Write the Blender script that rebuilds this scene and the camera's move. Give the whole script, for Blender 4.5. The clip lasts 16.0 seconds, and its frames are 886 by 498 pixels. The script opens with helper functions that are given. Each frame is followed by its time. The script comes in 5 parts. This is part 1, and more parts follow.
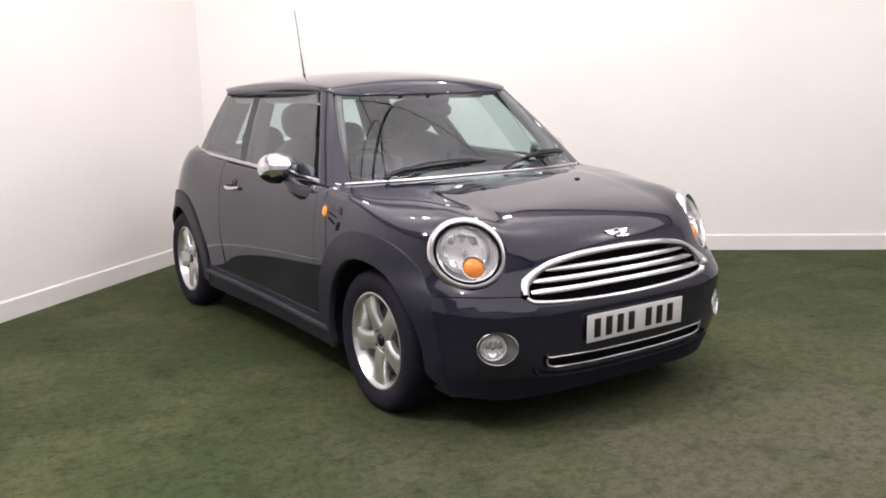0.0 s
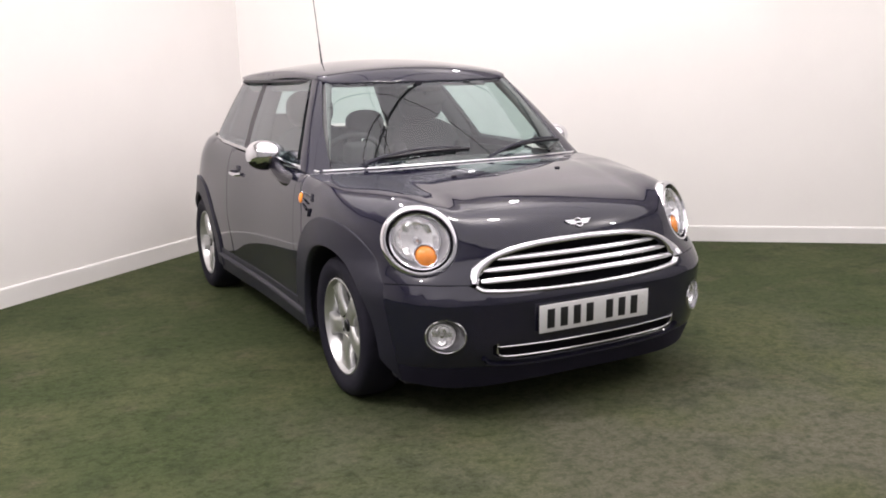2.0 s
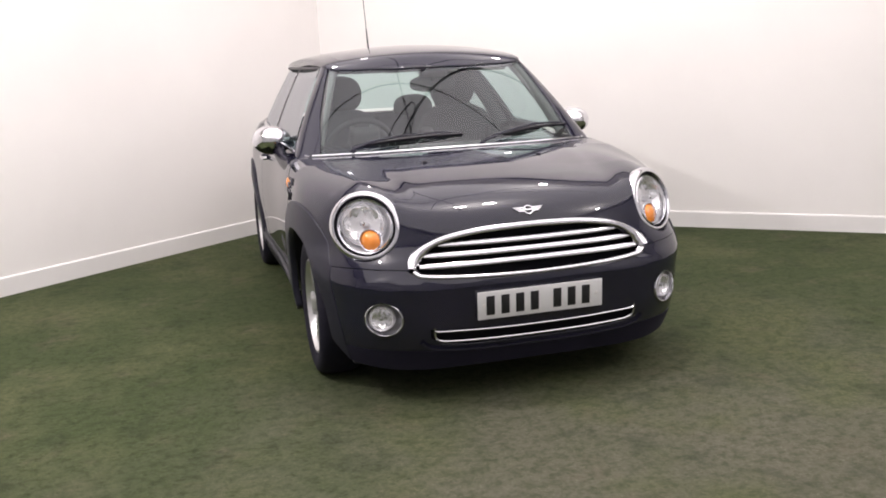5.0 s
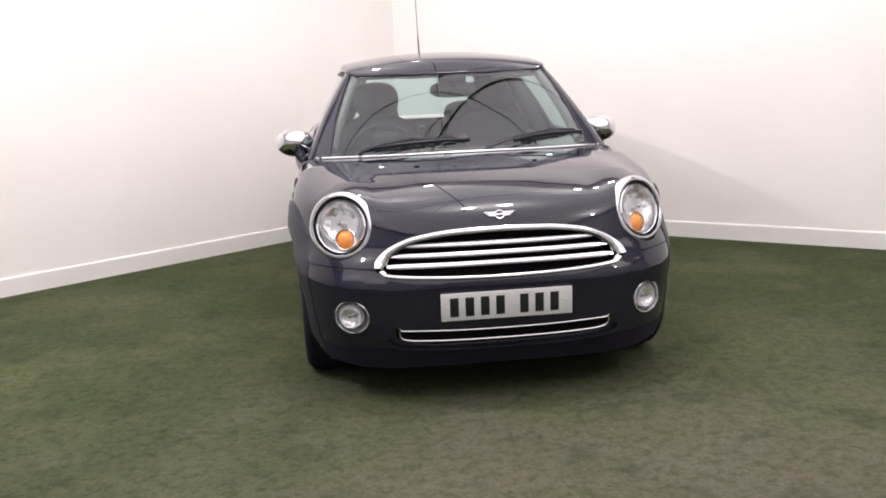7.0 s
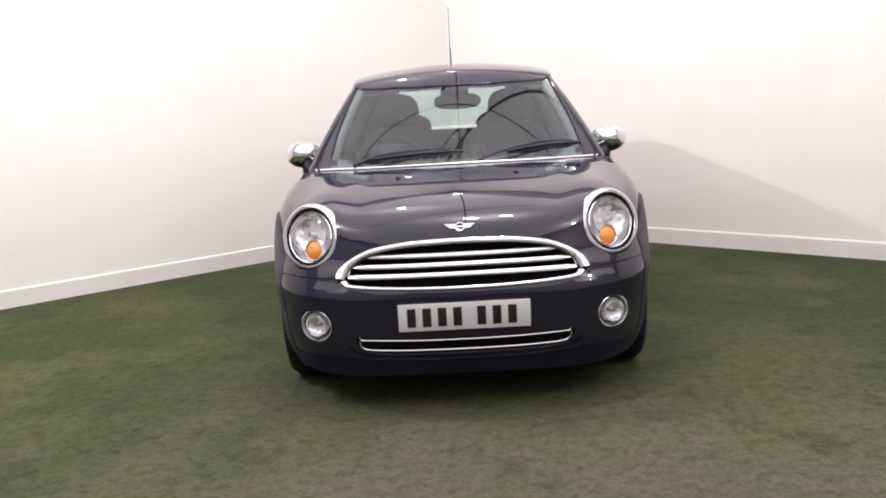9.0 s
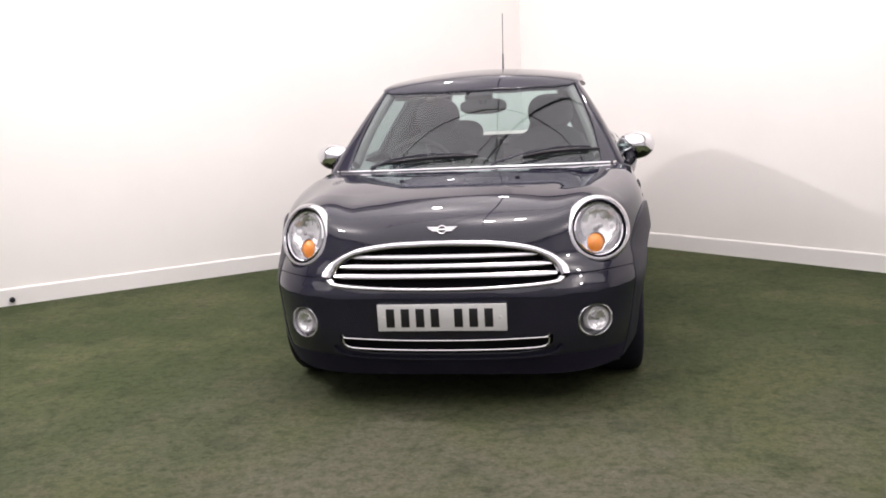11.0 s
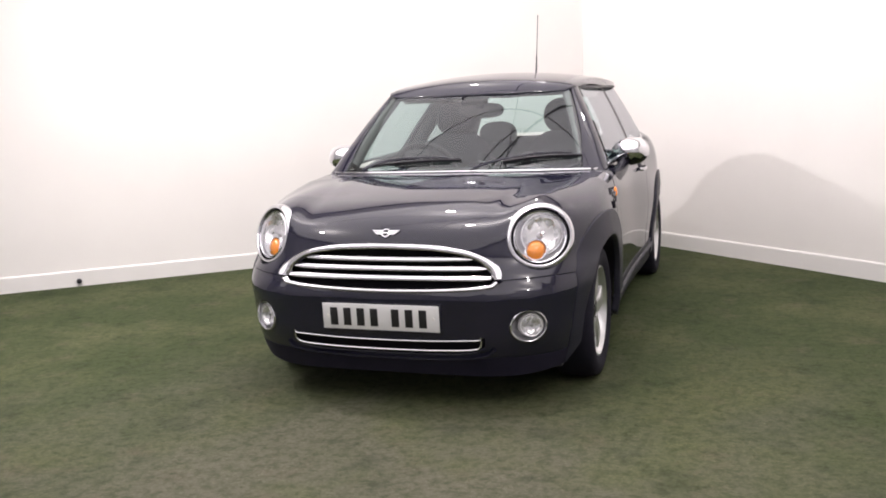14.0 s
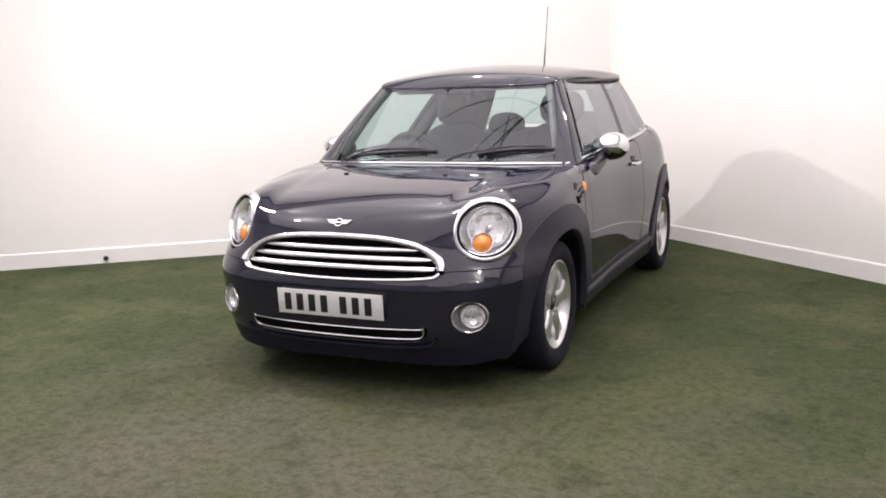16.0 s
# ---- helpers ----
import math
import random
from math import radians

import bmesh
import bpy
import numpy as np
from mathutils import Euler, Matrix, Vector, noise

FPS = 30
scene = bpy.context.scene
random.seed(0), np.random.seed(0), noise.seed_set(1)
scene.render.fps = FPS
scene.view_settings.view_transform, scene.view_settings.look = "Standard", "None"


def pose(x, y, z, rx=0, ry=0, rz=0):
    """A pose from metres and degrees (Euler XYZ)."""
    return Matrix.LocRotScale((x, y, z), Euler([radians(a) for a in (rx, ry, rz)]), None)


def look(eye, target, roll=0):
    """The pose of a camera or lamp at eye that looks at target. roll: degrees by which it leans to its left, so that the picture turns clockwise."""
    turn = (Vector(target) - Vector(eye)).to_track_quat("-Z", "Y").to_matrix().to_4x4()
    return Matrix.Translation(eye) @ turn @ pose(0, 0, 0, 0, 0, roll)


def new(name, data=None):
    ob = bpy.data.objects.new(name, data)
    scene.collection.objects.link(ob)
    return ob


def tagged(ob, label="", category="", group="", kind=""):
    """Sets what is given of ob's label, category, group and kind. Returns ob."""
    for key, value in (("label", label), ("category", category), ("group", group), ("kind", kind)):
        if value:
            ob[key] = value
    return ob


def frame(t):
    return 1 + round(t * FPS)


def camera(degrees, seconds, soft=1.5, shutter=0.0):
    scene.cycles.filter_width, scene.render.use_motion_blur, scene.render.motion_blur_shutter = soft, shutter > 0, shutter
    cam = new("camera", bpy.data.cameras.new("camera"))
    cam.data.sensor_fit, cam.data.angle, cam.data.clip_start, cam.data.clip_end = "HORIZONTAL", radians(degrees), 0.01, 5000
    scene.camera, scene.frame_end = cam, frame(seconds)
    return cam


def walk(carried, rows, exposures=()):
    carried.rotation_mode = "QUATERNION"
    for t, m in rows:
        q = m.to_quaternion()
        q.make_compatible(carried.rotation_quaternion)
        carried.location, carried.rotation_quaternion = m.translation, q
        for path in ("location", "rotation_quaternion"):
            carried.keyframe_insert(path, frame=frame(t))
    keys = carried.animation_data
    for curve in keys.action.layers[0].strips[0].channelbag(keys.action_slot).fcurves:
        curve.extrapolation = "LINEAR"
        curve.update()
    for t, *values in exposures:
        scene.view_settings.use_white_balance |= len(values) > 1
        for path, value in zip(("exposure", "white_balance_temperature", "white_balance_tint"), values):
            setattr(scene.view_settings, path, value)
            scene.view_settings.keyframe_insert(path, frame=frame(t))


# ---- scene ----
cam = camera(52.5, 16.0, soft=1.8)
PATH = [
    (0, (-2.527, -3.21, 1.33), (-1.456, -1.558, 0.979), -1.6),
    (0.5, (-2.44, -3.247, 1.335), (-1.392, -1.584, 0.968), -1.6),
    (1, (-2.377, -3.294, 1.344), (-1.352, -1.615, 0.981), -1.0),
    (1.5, (-2.214, -3.395, 1.336), (-1.277, -1.668, 0.962), -1.8),
    (2, (-2.064, -3.494, 1.319), (-1.179, -1.74, 0.946), -1.8),
    (2.5, (-1.983, -3.531, 1.318), (-1.111, -1.769, 0.945), -2.2),
    (3, (-1.852, -3.601, 1.329), (-1.029, -1.819, 0.946), -1.6),
    (3.5, (-1.738, -3.658, 1.316), (-0.947, -1.862, 0.931), -2.3),
    (6, (-0.913, -3.998, 1.319), (-0.569, -2.068, 0.924), -2.4),
    (6.5, (-0.754, -4.041, 1.277), (-0.471, -2.096, 0.904), -2.5),
    (7, (-0.636, -4.063, 1.275), (-0.407, -2.111, 0.905), -2.4),
    (7.5, (-0.475, -4.09, 1.284), (-0.24, -2.138, 0.919), -2.3),
    (8, (-0.297, -4.13, 1.277), (-0.165, -2.167, 0.915), -3.0),
    (8.5, (-0.12, -4.146, 1.306), (-0.102, -2.178, 0.951), -2.8),
    (9, (-0.003, -4.14, 1.273), (-0.041, -2.17, 0.93), -3.2),
    (11.5, (0.743, -4.136, 1.237), (0.347, -2.202, 0.922), -2.1),
    (12, (0.864, -4.104, 1.256), (0.424, -2.181, 0.93), -1.8),
    (12.5, (1.001, -4.113, 1.268), (0.529, -2.197, 0.942), -2.7),
    (13, (1.191, -4.075, 1.272), (0.624, -2.185, 0.948), -2.0),
    (13.5, (1.34, -4.06, 1.266), (0.707, -2.192, 0.935), -2.0),
    (14, (1.444, -4.054, 1.271), (0.799, -2.188, 0.951), -2.4),
    (14.5, (1.549, -4.044, 1.283), (0.868, -2.193, 0.951), -1.9),
    (15, (1.686, -4.016, 1.273), (0.976, -2.177, 0.935), -2.2),
    (15.5, (1.873, -3.976, 1.293), (1.077, -2.176, 0.941), -1.6),
    (16, (1.998, -3.921, 1.29), (1.184, -2.128, 0.944), -1.6),
]
walk(cam, [(t, look(eye, target, roll)) for t, eye, target, roll in PATH], exposures=[(0, -0.12), (6, -0.11), (11.5, -0.03), (16, 0.05)])

# ---------------------------------------------------------------- light
world = bpy.data.worlds.new("world")
scene.world = world
world.use_nodes = True
world.node_tree.nodes["Background"].inputs[0].default_value = (0.9, 0.93, 1.0, 1)
world.node_tree.nodes["Background"].inputs[1].default_value = 0.02


def globe_lamp(x, y, power, radius=0.10, z=3.2, colour=(1.0, 0.93, 0.925)):
    """A round lamp hung a little below the ceiling."""
    data = bpy.data.lights.new("globe_lamp", "POINT")
    data.shadow_soft_size, data.energy, data.color = radius, power, colour
    ob = new("globe_lamp", data)
    ob.location = (x, y, z)
    return ob


# the key: a broad spotlight under the ceiling, turned to the car
data = bpy.data.lights.new("key_spot", "SPOT")
data.energy, data.shadow_soft_size, data.spot_size, data.spot_blend, data.color = 290, 0.045, radians(146), 0.6, (1.0, 0.93, 0.935)
key = new("key_spot", data)
key.matrix_world = look((-3.28, 0.15, 3.38), (1.0, 0.45, 0.2))

LAMPS = ((1.5, 1.6, 26, 0.05), (0.0, 2.9, 7, 0.06), (-0.6, 1.55, 26, 0.05), (3.0, -2.3, 66, 0.07), (-2.5, -1.3, 66, 0.07), (0.12, -0.45, 46, 0.08), (0.52, -0.30, 46, 0.08))
for sx, sy, sp, sr in LAMPS:
    globe_lamp(sx, sy, sp, sr)

# added fill: one broad unseen area lamp under the whole ceiling, no real fitting
data = bpy.data.lights.new("ceiling_fill", "AREA")
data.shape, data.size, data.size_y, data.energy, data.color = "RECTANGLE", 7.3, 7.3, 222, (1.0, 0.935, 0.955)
fill = new("ceiling_fill", data)
fill.matrix_world = pose(0.0, -1.5, 3.57, 0, 0, 49)


# ---------------------------------------------------------------- materials
def material(name, colour=(0.5, 0.5, 0.5), rough=0.5, metal=0.0, coat=0.0, spec=0.5):
    m = bpy.data.materials.new(name)
    m.use_nodes = True
    b = m.node_tree.nodes["Principled BSDF"]
    b.inputs["Base Color"].default_value = (*colour, 1)
    b.inputs["Roughness"].default_value = rough
    b.inputs["Metallic"].default_value = metal
    b.inputs["Coat Weight"].default_value = coat
    b.inputs["Coat Roughness"].default_value = 0.03
    b.inputs["Specular IOR Level"].default_value = spec
    return m


def mottle(m, a, b, scale, detail=4.0, rough=None, bump=0.0, bump_scale=200.0, fine=0.0):
    """Two-scale colour variation, optional roughness range and fine relief."""
    nt = m.node_tree
    p = nt.nodes["Principled BSDF"]
    co = nt.nodes.new("ShaderNodeTexCoord")
    n1 = nt.nodes.new("ShaderNodeTexNoise")
    n1.inputs["Scale"].default_value, n1.inputs["Detail"].default_value = scale, detail
    n1.inputs["Roughness"].default_value = 0.6
    nt.links.new(co.outputs["Object"], n1.inputs["Vector"])
    ramp = nt.nodes.new("ShaderNodeValToRGB")
    ramp.color_ramp.elements[0].position, ramp.color_ramp.elements[1].position = 0.32, 0.68
    ramp.color_ramp.elements[0].color, ramp.color_ramp.elements[1].color = (*a, 1), (*b, 1)
    nt.links.new(n1.outputs["Fac"], ramp.inputs["Fac"])
    out = ramp.outputs["Color"]
    if fine:
        n3 = nt.nodes.new("ShaderNodeTexNoise")
        n3.inputs["Scale"].default_value, n3.inputs["Detail"].default_value = bump_scale * 0.5, 3
        nt.links.new(co.outputs["Object"], n3.inputs["Vector"])
        mul = nt.nodes.new("ShaderNodeMix")
        mul.data_type, mul.blend_type = "RGBA", "MULTIPLY"
        mul.inputs["Factor"].default_value = fine
        nt.links.new(out, mul.inputs["A"])
        nt.links.new(n3.outputs["Fac"], mul.inputs["B"])
        out = mul.outputs["Result"]
    nt.links.new(out, p.inputs["Base Color"])
    if rough:
        mr = nt.nodes.new("ShaderNodeMapRange")
        mr.inputs["To Min"].default_value, mr.inputs["To Max"].default_value = rough
        nt.links.new(n1.outputs["Fac"], mr.inputs["Value"])
        nt.links.new(mr.outputs["Result"], p.inputs["Roughness"])
    if bump:
        n2 = nt.nodes.new("ShaderNodeTexNoise")
        n2.inputs["Scale"].default_value, n2.inputs["Detail"].default_value = bump_scale, 4
        nt.links.new(co.outputs["Object"], n2.inputs["Vector"])
        bp = nt.nodes.new("ShaderNodeBump")
        bp.inputs["Strength"].default_value, bp.inputs["Distance"].default_value = bump, 0.004
        nt.links.new(n2.outputs["Fac"], bp.inputs["Height"])
        nt.links.new(bp.outputs["Normal"], p.inputs["Normal"])
    return m


PAINT = mottle(material("black_paint", (0.012, 0.011, 0.016), 0.3, 0.0, 1.0, 0.0), (0.0098, 0.0095, 0.0222), (0.0122, 0.0118, 0.0265), 3.0)
PAINT.node_tree.nodes["Principled BSDF"].inputs["Coat IOR"].default_value = 1.58
PLASTIC = mottle(material("black_plastic", (0.02, 0.02, 0.022), 0.5, spec=0.28), (0.0160, 0.0158, 0.0270), (0.0205, 0.0202, 0.0330), 9.0, rough=(0.36, 0.50), bump=0.15, bump_scale=420)
TRIM = material("dark_trim", (0.013, 0.0115, 0.018), 0.45)
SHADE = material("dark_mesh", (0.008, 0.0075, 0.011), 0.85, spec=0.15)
# black plastic with the shade under the bumper put into its colour
VALANCE = mottle(material("shaded_plastic", (0.010, 0.009, 0.016), 0.65, spec=0.2), (0.0150, 0.0135, 0.0275), (0.0190, 0.0172, 0.0330), 9.0)
CUP = material("lamp_cup", (0.52, 0.52, 0.54), 0.34, 0.6)
GLOSS = material("gloss_black", (0.011, 0.0095, 0.016), 0.12)
RUBBER = mottle(material("tyre_rubber", (0.015, 0.015, 0.016), 0.75, spec=0.2), (0.0105, 0.0098, 0.0180), (0.0150, 0.0140, 0.0240), 14.0, bump=0.2, bump_scale=300)
CHROME = material("chrome", (0.76, 0.755, 0.79), 0.09, 1.0)
SATIN = mottle(material("brushed_chrome", (0.62, 0.62, 0.63), 0.22, 1.0), (0.60, 0.60, 0.62), (0.68, 0.68, 0.69), 30.0, rough=(0.16, 0.28))
ALLOY = mottle(material("alloy_silver", (0.60, 0.60, 0.60), 0.3, 0.85), (0.64, 0.64, 0.65), (0.72, 0.72, 0.725), 12.0, rough=(0.24, 0.36))
REFLECTOR = material("lamp_reflector", (0.86, 0.86, 0.88), 0.27, 1.0)
HOUSING = material("lamp_housing", (0.74, 0.73, 0.75), 0.30, 0.45)
ORANGE = material("amber_lens", (0.95, 0.30, 0.03), 0.18, 0.0, 0.6)
RED = material("red_lens", (0.5, 0.01, 0.01), 0.15, 0.0, 0.6)
PLATE = mottle(material("plate_white", (0.78, 0.78, 0.78), 0.35), (0.74, 0.74, 0.75), (0.80, 0.80, 0.80), 8.0)
INK = material("plate_black", (0.012, 0.012, 0.014), 0.45)
FABRIC = mottle(material("seat_fabric", (0.03, 0.03, 0.032), 0.9), (0.022, 0.022, 0.024), (0.038, 0.038, 0.04), 25.0, bump=0.3, bump_scale=350)
CABIN = mottle(material("cabin_plastic", (0.03, 0.03, 0.03), 0.7), (0.026, 0.026, 0.027), (0.036, 0.036, 0.037), 12.0, bump=0.15, bump_scale=500)
HEADLINER = mottle(material("headliner", (0.30, 0.29, 0.28), 0.9), (0.28, 0.27, 0.26), (0.33, 0.32, 0.31), 20.0)
PILLAR_GREY = mottle(material("pillar_grey", (0.13, 0.13, 0.13), 0.8), (0.115, 0.115, 0.118), (0.14, 0.14, 0.142), 18.0)
# steel darkened to carry the shade between the spokes
DISC = material("shaded_brake_steel", (0.13, 0.125, 0.12), 0.45, 1.0)


def glass_material(name, tint, base=0.10):
    """Thin pane: tinted see-through with a mirror reflection that grows towards grazing."""
    m = bpy.data.materials.new(name)
    m.use_nodes = True
    nt = m.node_tree
    nt.nodes.clear()
    out = nt.nodes.new("ShaderNodeOutputMaterial")
    mix = nt.nodes.new("ShaderNodeMixShader")
    tr = nt.nodes.new("ShaderNodeBsdfTransparent")
    gl = nt.nodes.new("ShaderNodeBsdfGlossy")
    lw = nt.nodes.new("ShaderNodeLayerWeight")
    lw.inputs["Blend"].default_value = 0.5
    pw = nt.nodes.new("ShaderNodeMath")
    pw.operation = "POWER"
    pw.inputs[1].default_value = 4.0
    sc = nt.nodes.new("ShaderNodeMapRange")
    sc.inputs["To Min"].default_value, sc.inputs["To Max"].default_value = base, 0.95
    tr.inputs["Color"].default_value = (*tint, 1)
    gl.inputs["Roughness"].default_value = 0.0
    gl.inputs["Color"].default_value = (0.93, 0.95, 1.0, 1)
    nt.links.new(lw.outputs["Facing"], pw.inputs[0])
    nt.links.new(pw.outputs[0], sc.inputs["Value"])
    nt.links.new(sc.outputs["Result"], mix.inputs[0])
    nt.links.new(tr.outputs[0], mix.inputs[1])
    nt.links.new(gl.outputs[0], mix.inputs[2])
    nt.links.new(mix.outputs[0], out.inputs[0])
    return m


GLASS = glass_material("green_glass", (0.76, 0.86, 0.83), 0.065)
DARK_GLASS = glass_material("tinted_glass", (0.62, 0.74, 0.73), 0.05)
DOOR_GLASS = glass_material("door_glass", (0.64, 0.77, 0.76), 0.05)
LENS = glass_material("clear_lens", (0.97, 0.97, 0.97), 0.05)


# ---------------------------------------------------------------- mesh helpers
def mesh_from(name, verts, faces, mat, smooth=True, normals=None):
    me = bpy.data.meshes.new(name)
    me.from_pydata([tuple(map(float, v)) for v in verts], [], [tuple(int(i) for i in f) for f in faces])
    me.materials.append(mat)
    if smooth:
        me.polygons.foreach_set("use_smooth", [True] * len(me.polygons))
    if normals is not None:
        me.normals_split_custom_set_from_vertices([tuple(n) for n in normals])
    me.update()
    return me


def part(name, me, parent, label=""):
    ob = new(name, me)
    ob.parent = parent
    if label:
        ob["label"] = label
    return ob


def bm_part(name, bm, mat, parent, label="", smooth=True, sharp=40):
    me = bpy.data.meshes.new(name)
    bmesh.ops.recalc_face_normals(bm, faces=bm.faces)
    bm.to_mesh(me)
    bm.free()
    me.materials.append(mat)
    if smooth:
        me.polygons.foreach_set("use_smooth", [True] * len(me.polygons))
        me.set_sharp_from_angle(angle=radians(sharp))
    return part(name, me, parent, label)


def box(sx, sy, sz, bevel=0.0, m=None, seg=2):
    bm = bmesh.new()
    bmesh.ops.create_cube(bm, size=1)
    bmesh.ops.scale(bm, vec=(sx, sy, sz), verts=bm.verts)
    if bevel:
        bmesh.ops.bevel(bm, geom=bm.edges[:], offset=bevel, segments=seg, profile=0.5, affect="EDGES")
    if m is not None:
        bm.transform(m)
    return bm


def lathe(profile, n=48, m=None, closed=False):
    """Turns (radius, height) points round z."""
    bm = bmesh.new()
    rings = []
    for r, h in profile:
        if r < 1e-5:
            rings.append([bm.verts.new((0, 0, h))])
        else:
            rings.append([bm.verts.new((r * math.cos(2 * math.pi * i / n), r * math.sin(2 * math.pi * i / n), h)) for i in range(n)])
    pairs = list(zip(rings, rings[1:])) + ([(rings[-1], rings[0])] if closed else [])
    for a, b in pairs:
        for i in range(n):
            j = (i + 1) % n
            if len(a) == 1 and len(b) == 1:
                continue
            if len(a) == 1:
                bm.faces.new((a[0], b[i], b[j]))
            elif len(b) == 1:
                bm.faces.new((a[i], a[j], b[0]))
            else:
                bm.faces.new((a[i], a[j], b[j], b[i]))
    if m is not None:
        bm.transform(m)
    return bm


def sweep(points, ring, closed=False, up=(0, 0, 1), ends=True):
    """Sweeps a closed 2D ring (side, up) along 3D points."""
    bm = bmesh.new()
    pts = [Vector(p) for p in points]
    n, rows = len(pts), []
    up = Vector(up)
    for i, p in enumerate(pts):
        a = pts[(i - 1) % n] if closed or i else pts[0]
        b = pts[(i + 1) % n] if closed or i < n - 1 else pts[-1]
        t = (b - a).normalized()
        s = t.cross(up)
        s = s.normalized() if s.length > 1e-6 else Vector((1, 0, 0))
        u = s.cross(t).normalized()
        k = ring(i / max(1, n - 1)) if callable(ring) else ring
        rows.append([bm.verts.new(p + s * q[0] + u * q[1]) for q in k])
    m = len(rows[0])
    for i in range(n if closed else n - 1):
        a, b = rows[i], rows[(i + 1) % n]
        for j in range(m):
            bm.faces.new((a[j], a[(j + 1) % m], b[(j + 1) % m], b[j]))
    if not closed and ends:
        bm.faces.new(rows[0])
        bm.faces.new(rows[-1])
    return bm


def oval(rx, ry, n=10):
    return [(rx * math.cos(2 * math.pi * i / n), ry * math.sin(2 * math.pi * i / n)) for i in range(n)]


def smooth_line(pts, n=8, closed=False):
    """Catmull-Rom through 3D points."""
    P = [np.array(p, float) for p in pts]
    out, m = [], len(P)
    for i in range(m if closed else m - 1):
        if closed:
            p0, p1, p2, p3 = P[(i - 1) % m], P[i], P[(i + 1) % m], P[(i + 2) % m]
        else:
            p1, p2 = P[i], P[i + 1]
            p0 = P[i - 1] if i else 2 * p1 - p2
            p3 = P[i + 2] if i + 2 < m else 2 * p2 - p1
        for k in range(n):
            t = k / n
            out.append(0.5 * (2 * p1 + (p2 - p0) * t + (2 * p0 - 5 * p1 + 4 * p2 - p3) * t * t + (3 * p1 - p0 - 3 * p2 + p3) * t ** 3))
    if not closed:
        out.append(P[-1])
    return out


def spline(xs, ys):
    """Natural cubic through control values, straight beyond its ends."""
    x, y = np.array(xs, float), np.array(ys, float)
    n, h = len(x), np.diff(np.array(xs, float))
    A, r = np.eye(n), np.zeros(n)
    for i in range(1, n - 1):
        A[i, i - 1:i + 2] = h[i - 1], 2 * (h[i - 1] + h[i]), h[i]
        r[i] = 6 * ((y[i + 1] - y[i]) / h[i] - (y[i] - y[i - 1]) / h[i - 1])
    M = np.linalg.solve(A, r)
    s0 = (y[1] - y[0]) / h[0] - h[0] * M[1] / 6
    s1 = (y[-1] - y[-2]) / h[-1] + h[-1] * M[-2] / 6

    def f(q):
        q = np.asarray(q, float)
        c = np.clip(q, x[0], x[-1])
        i = np.clip(np.searchsorted(x, c) - 1, 0, n - 2)
        a, b, w = x[i + 1] - c, c - x[i], h[i]
        v = (M[i] * a ** 3 + M[i + 1] * b ** 3) / (6 * w) + (y[i] / w - M[i] * w / 6) * a + (y[i + 1] / w - M[i + 1] * w / 6) * b
        return v + np.where(q < x[0], (q - x[0]) * s0, 0) + np.where(q > x[-1], (q - x[-1]) * s1, 0)
    return f


# ---------------------------------------------------------------- the room
CORNER = Vector((-0.02, 4.33, 0))
LDIR = Vector((-1, -0.845, 0)).normalized()
RDIR = Vector((1, -0.875, 0)).normalized()
HIGH = 3.6
WHITE = mottle(material("white_wall_paint", (0.8, 0.78, 0.76), 0.6), (0.838, 0.812, 0.792), (0.866, 0.840, 0.820), 1.2, rough=(0.5, 0.65), bump=0.08, bump_scale=60)
GREY = mottle(material("unseen_wall_grey", (0.4, 0.4, 0.41), 0.6), (0.43, 0.43, 0.45), (0.49, 0.49, 0.51), 1.2, rough=(0.5, 0.65))
SKIRT = mottle(material("white_skirting_gloss", (0.8, 0.78, 0.76), 0.35), (0.79, 0.77, 0.755), (0.82, 0.80, 0.79), 3.0, rough=(0.45, 0.6))


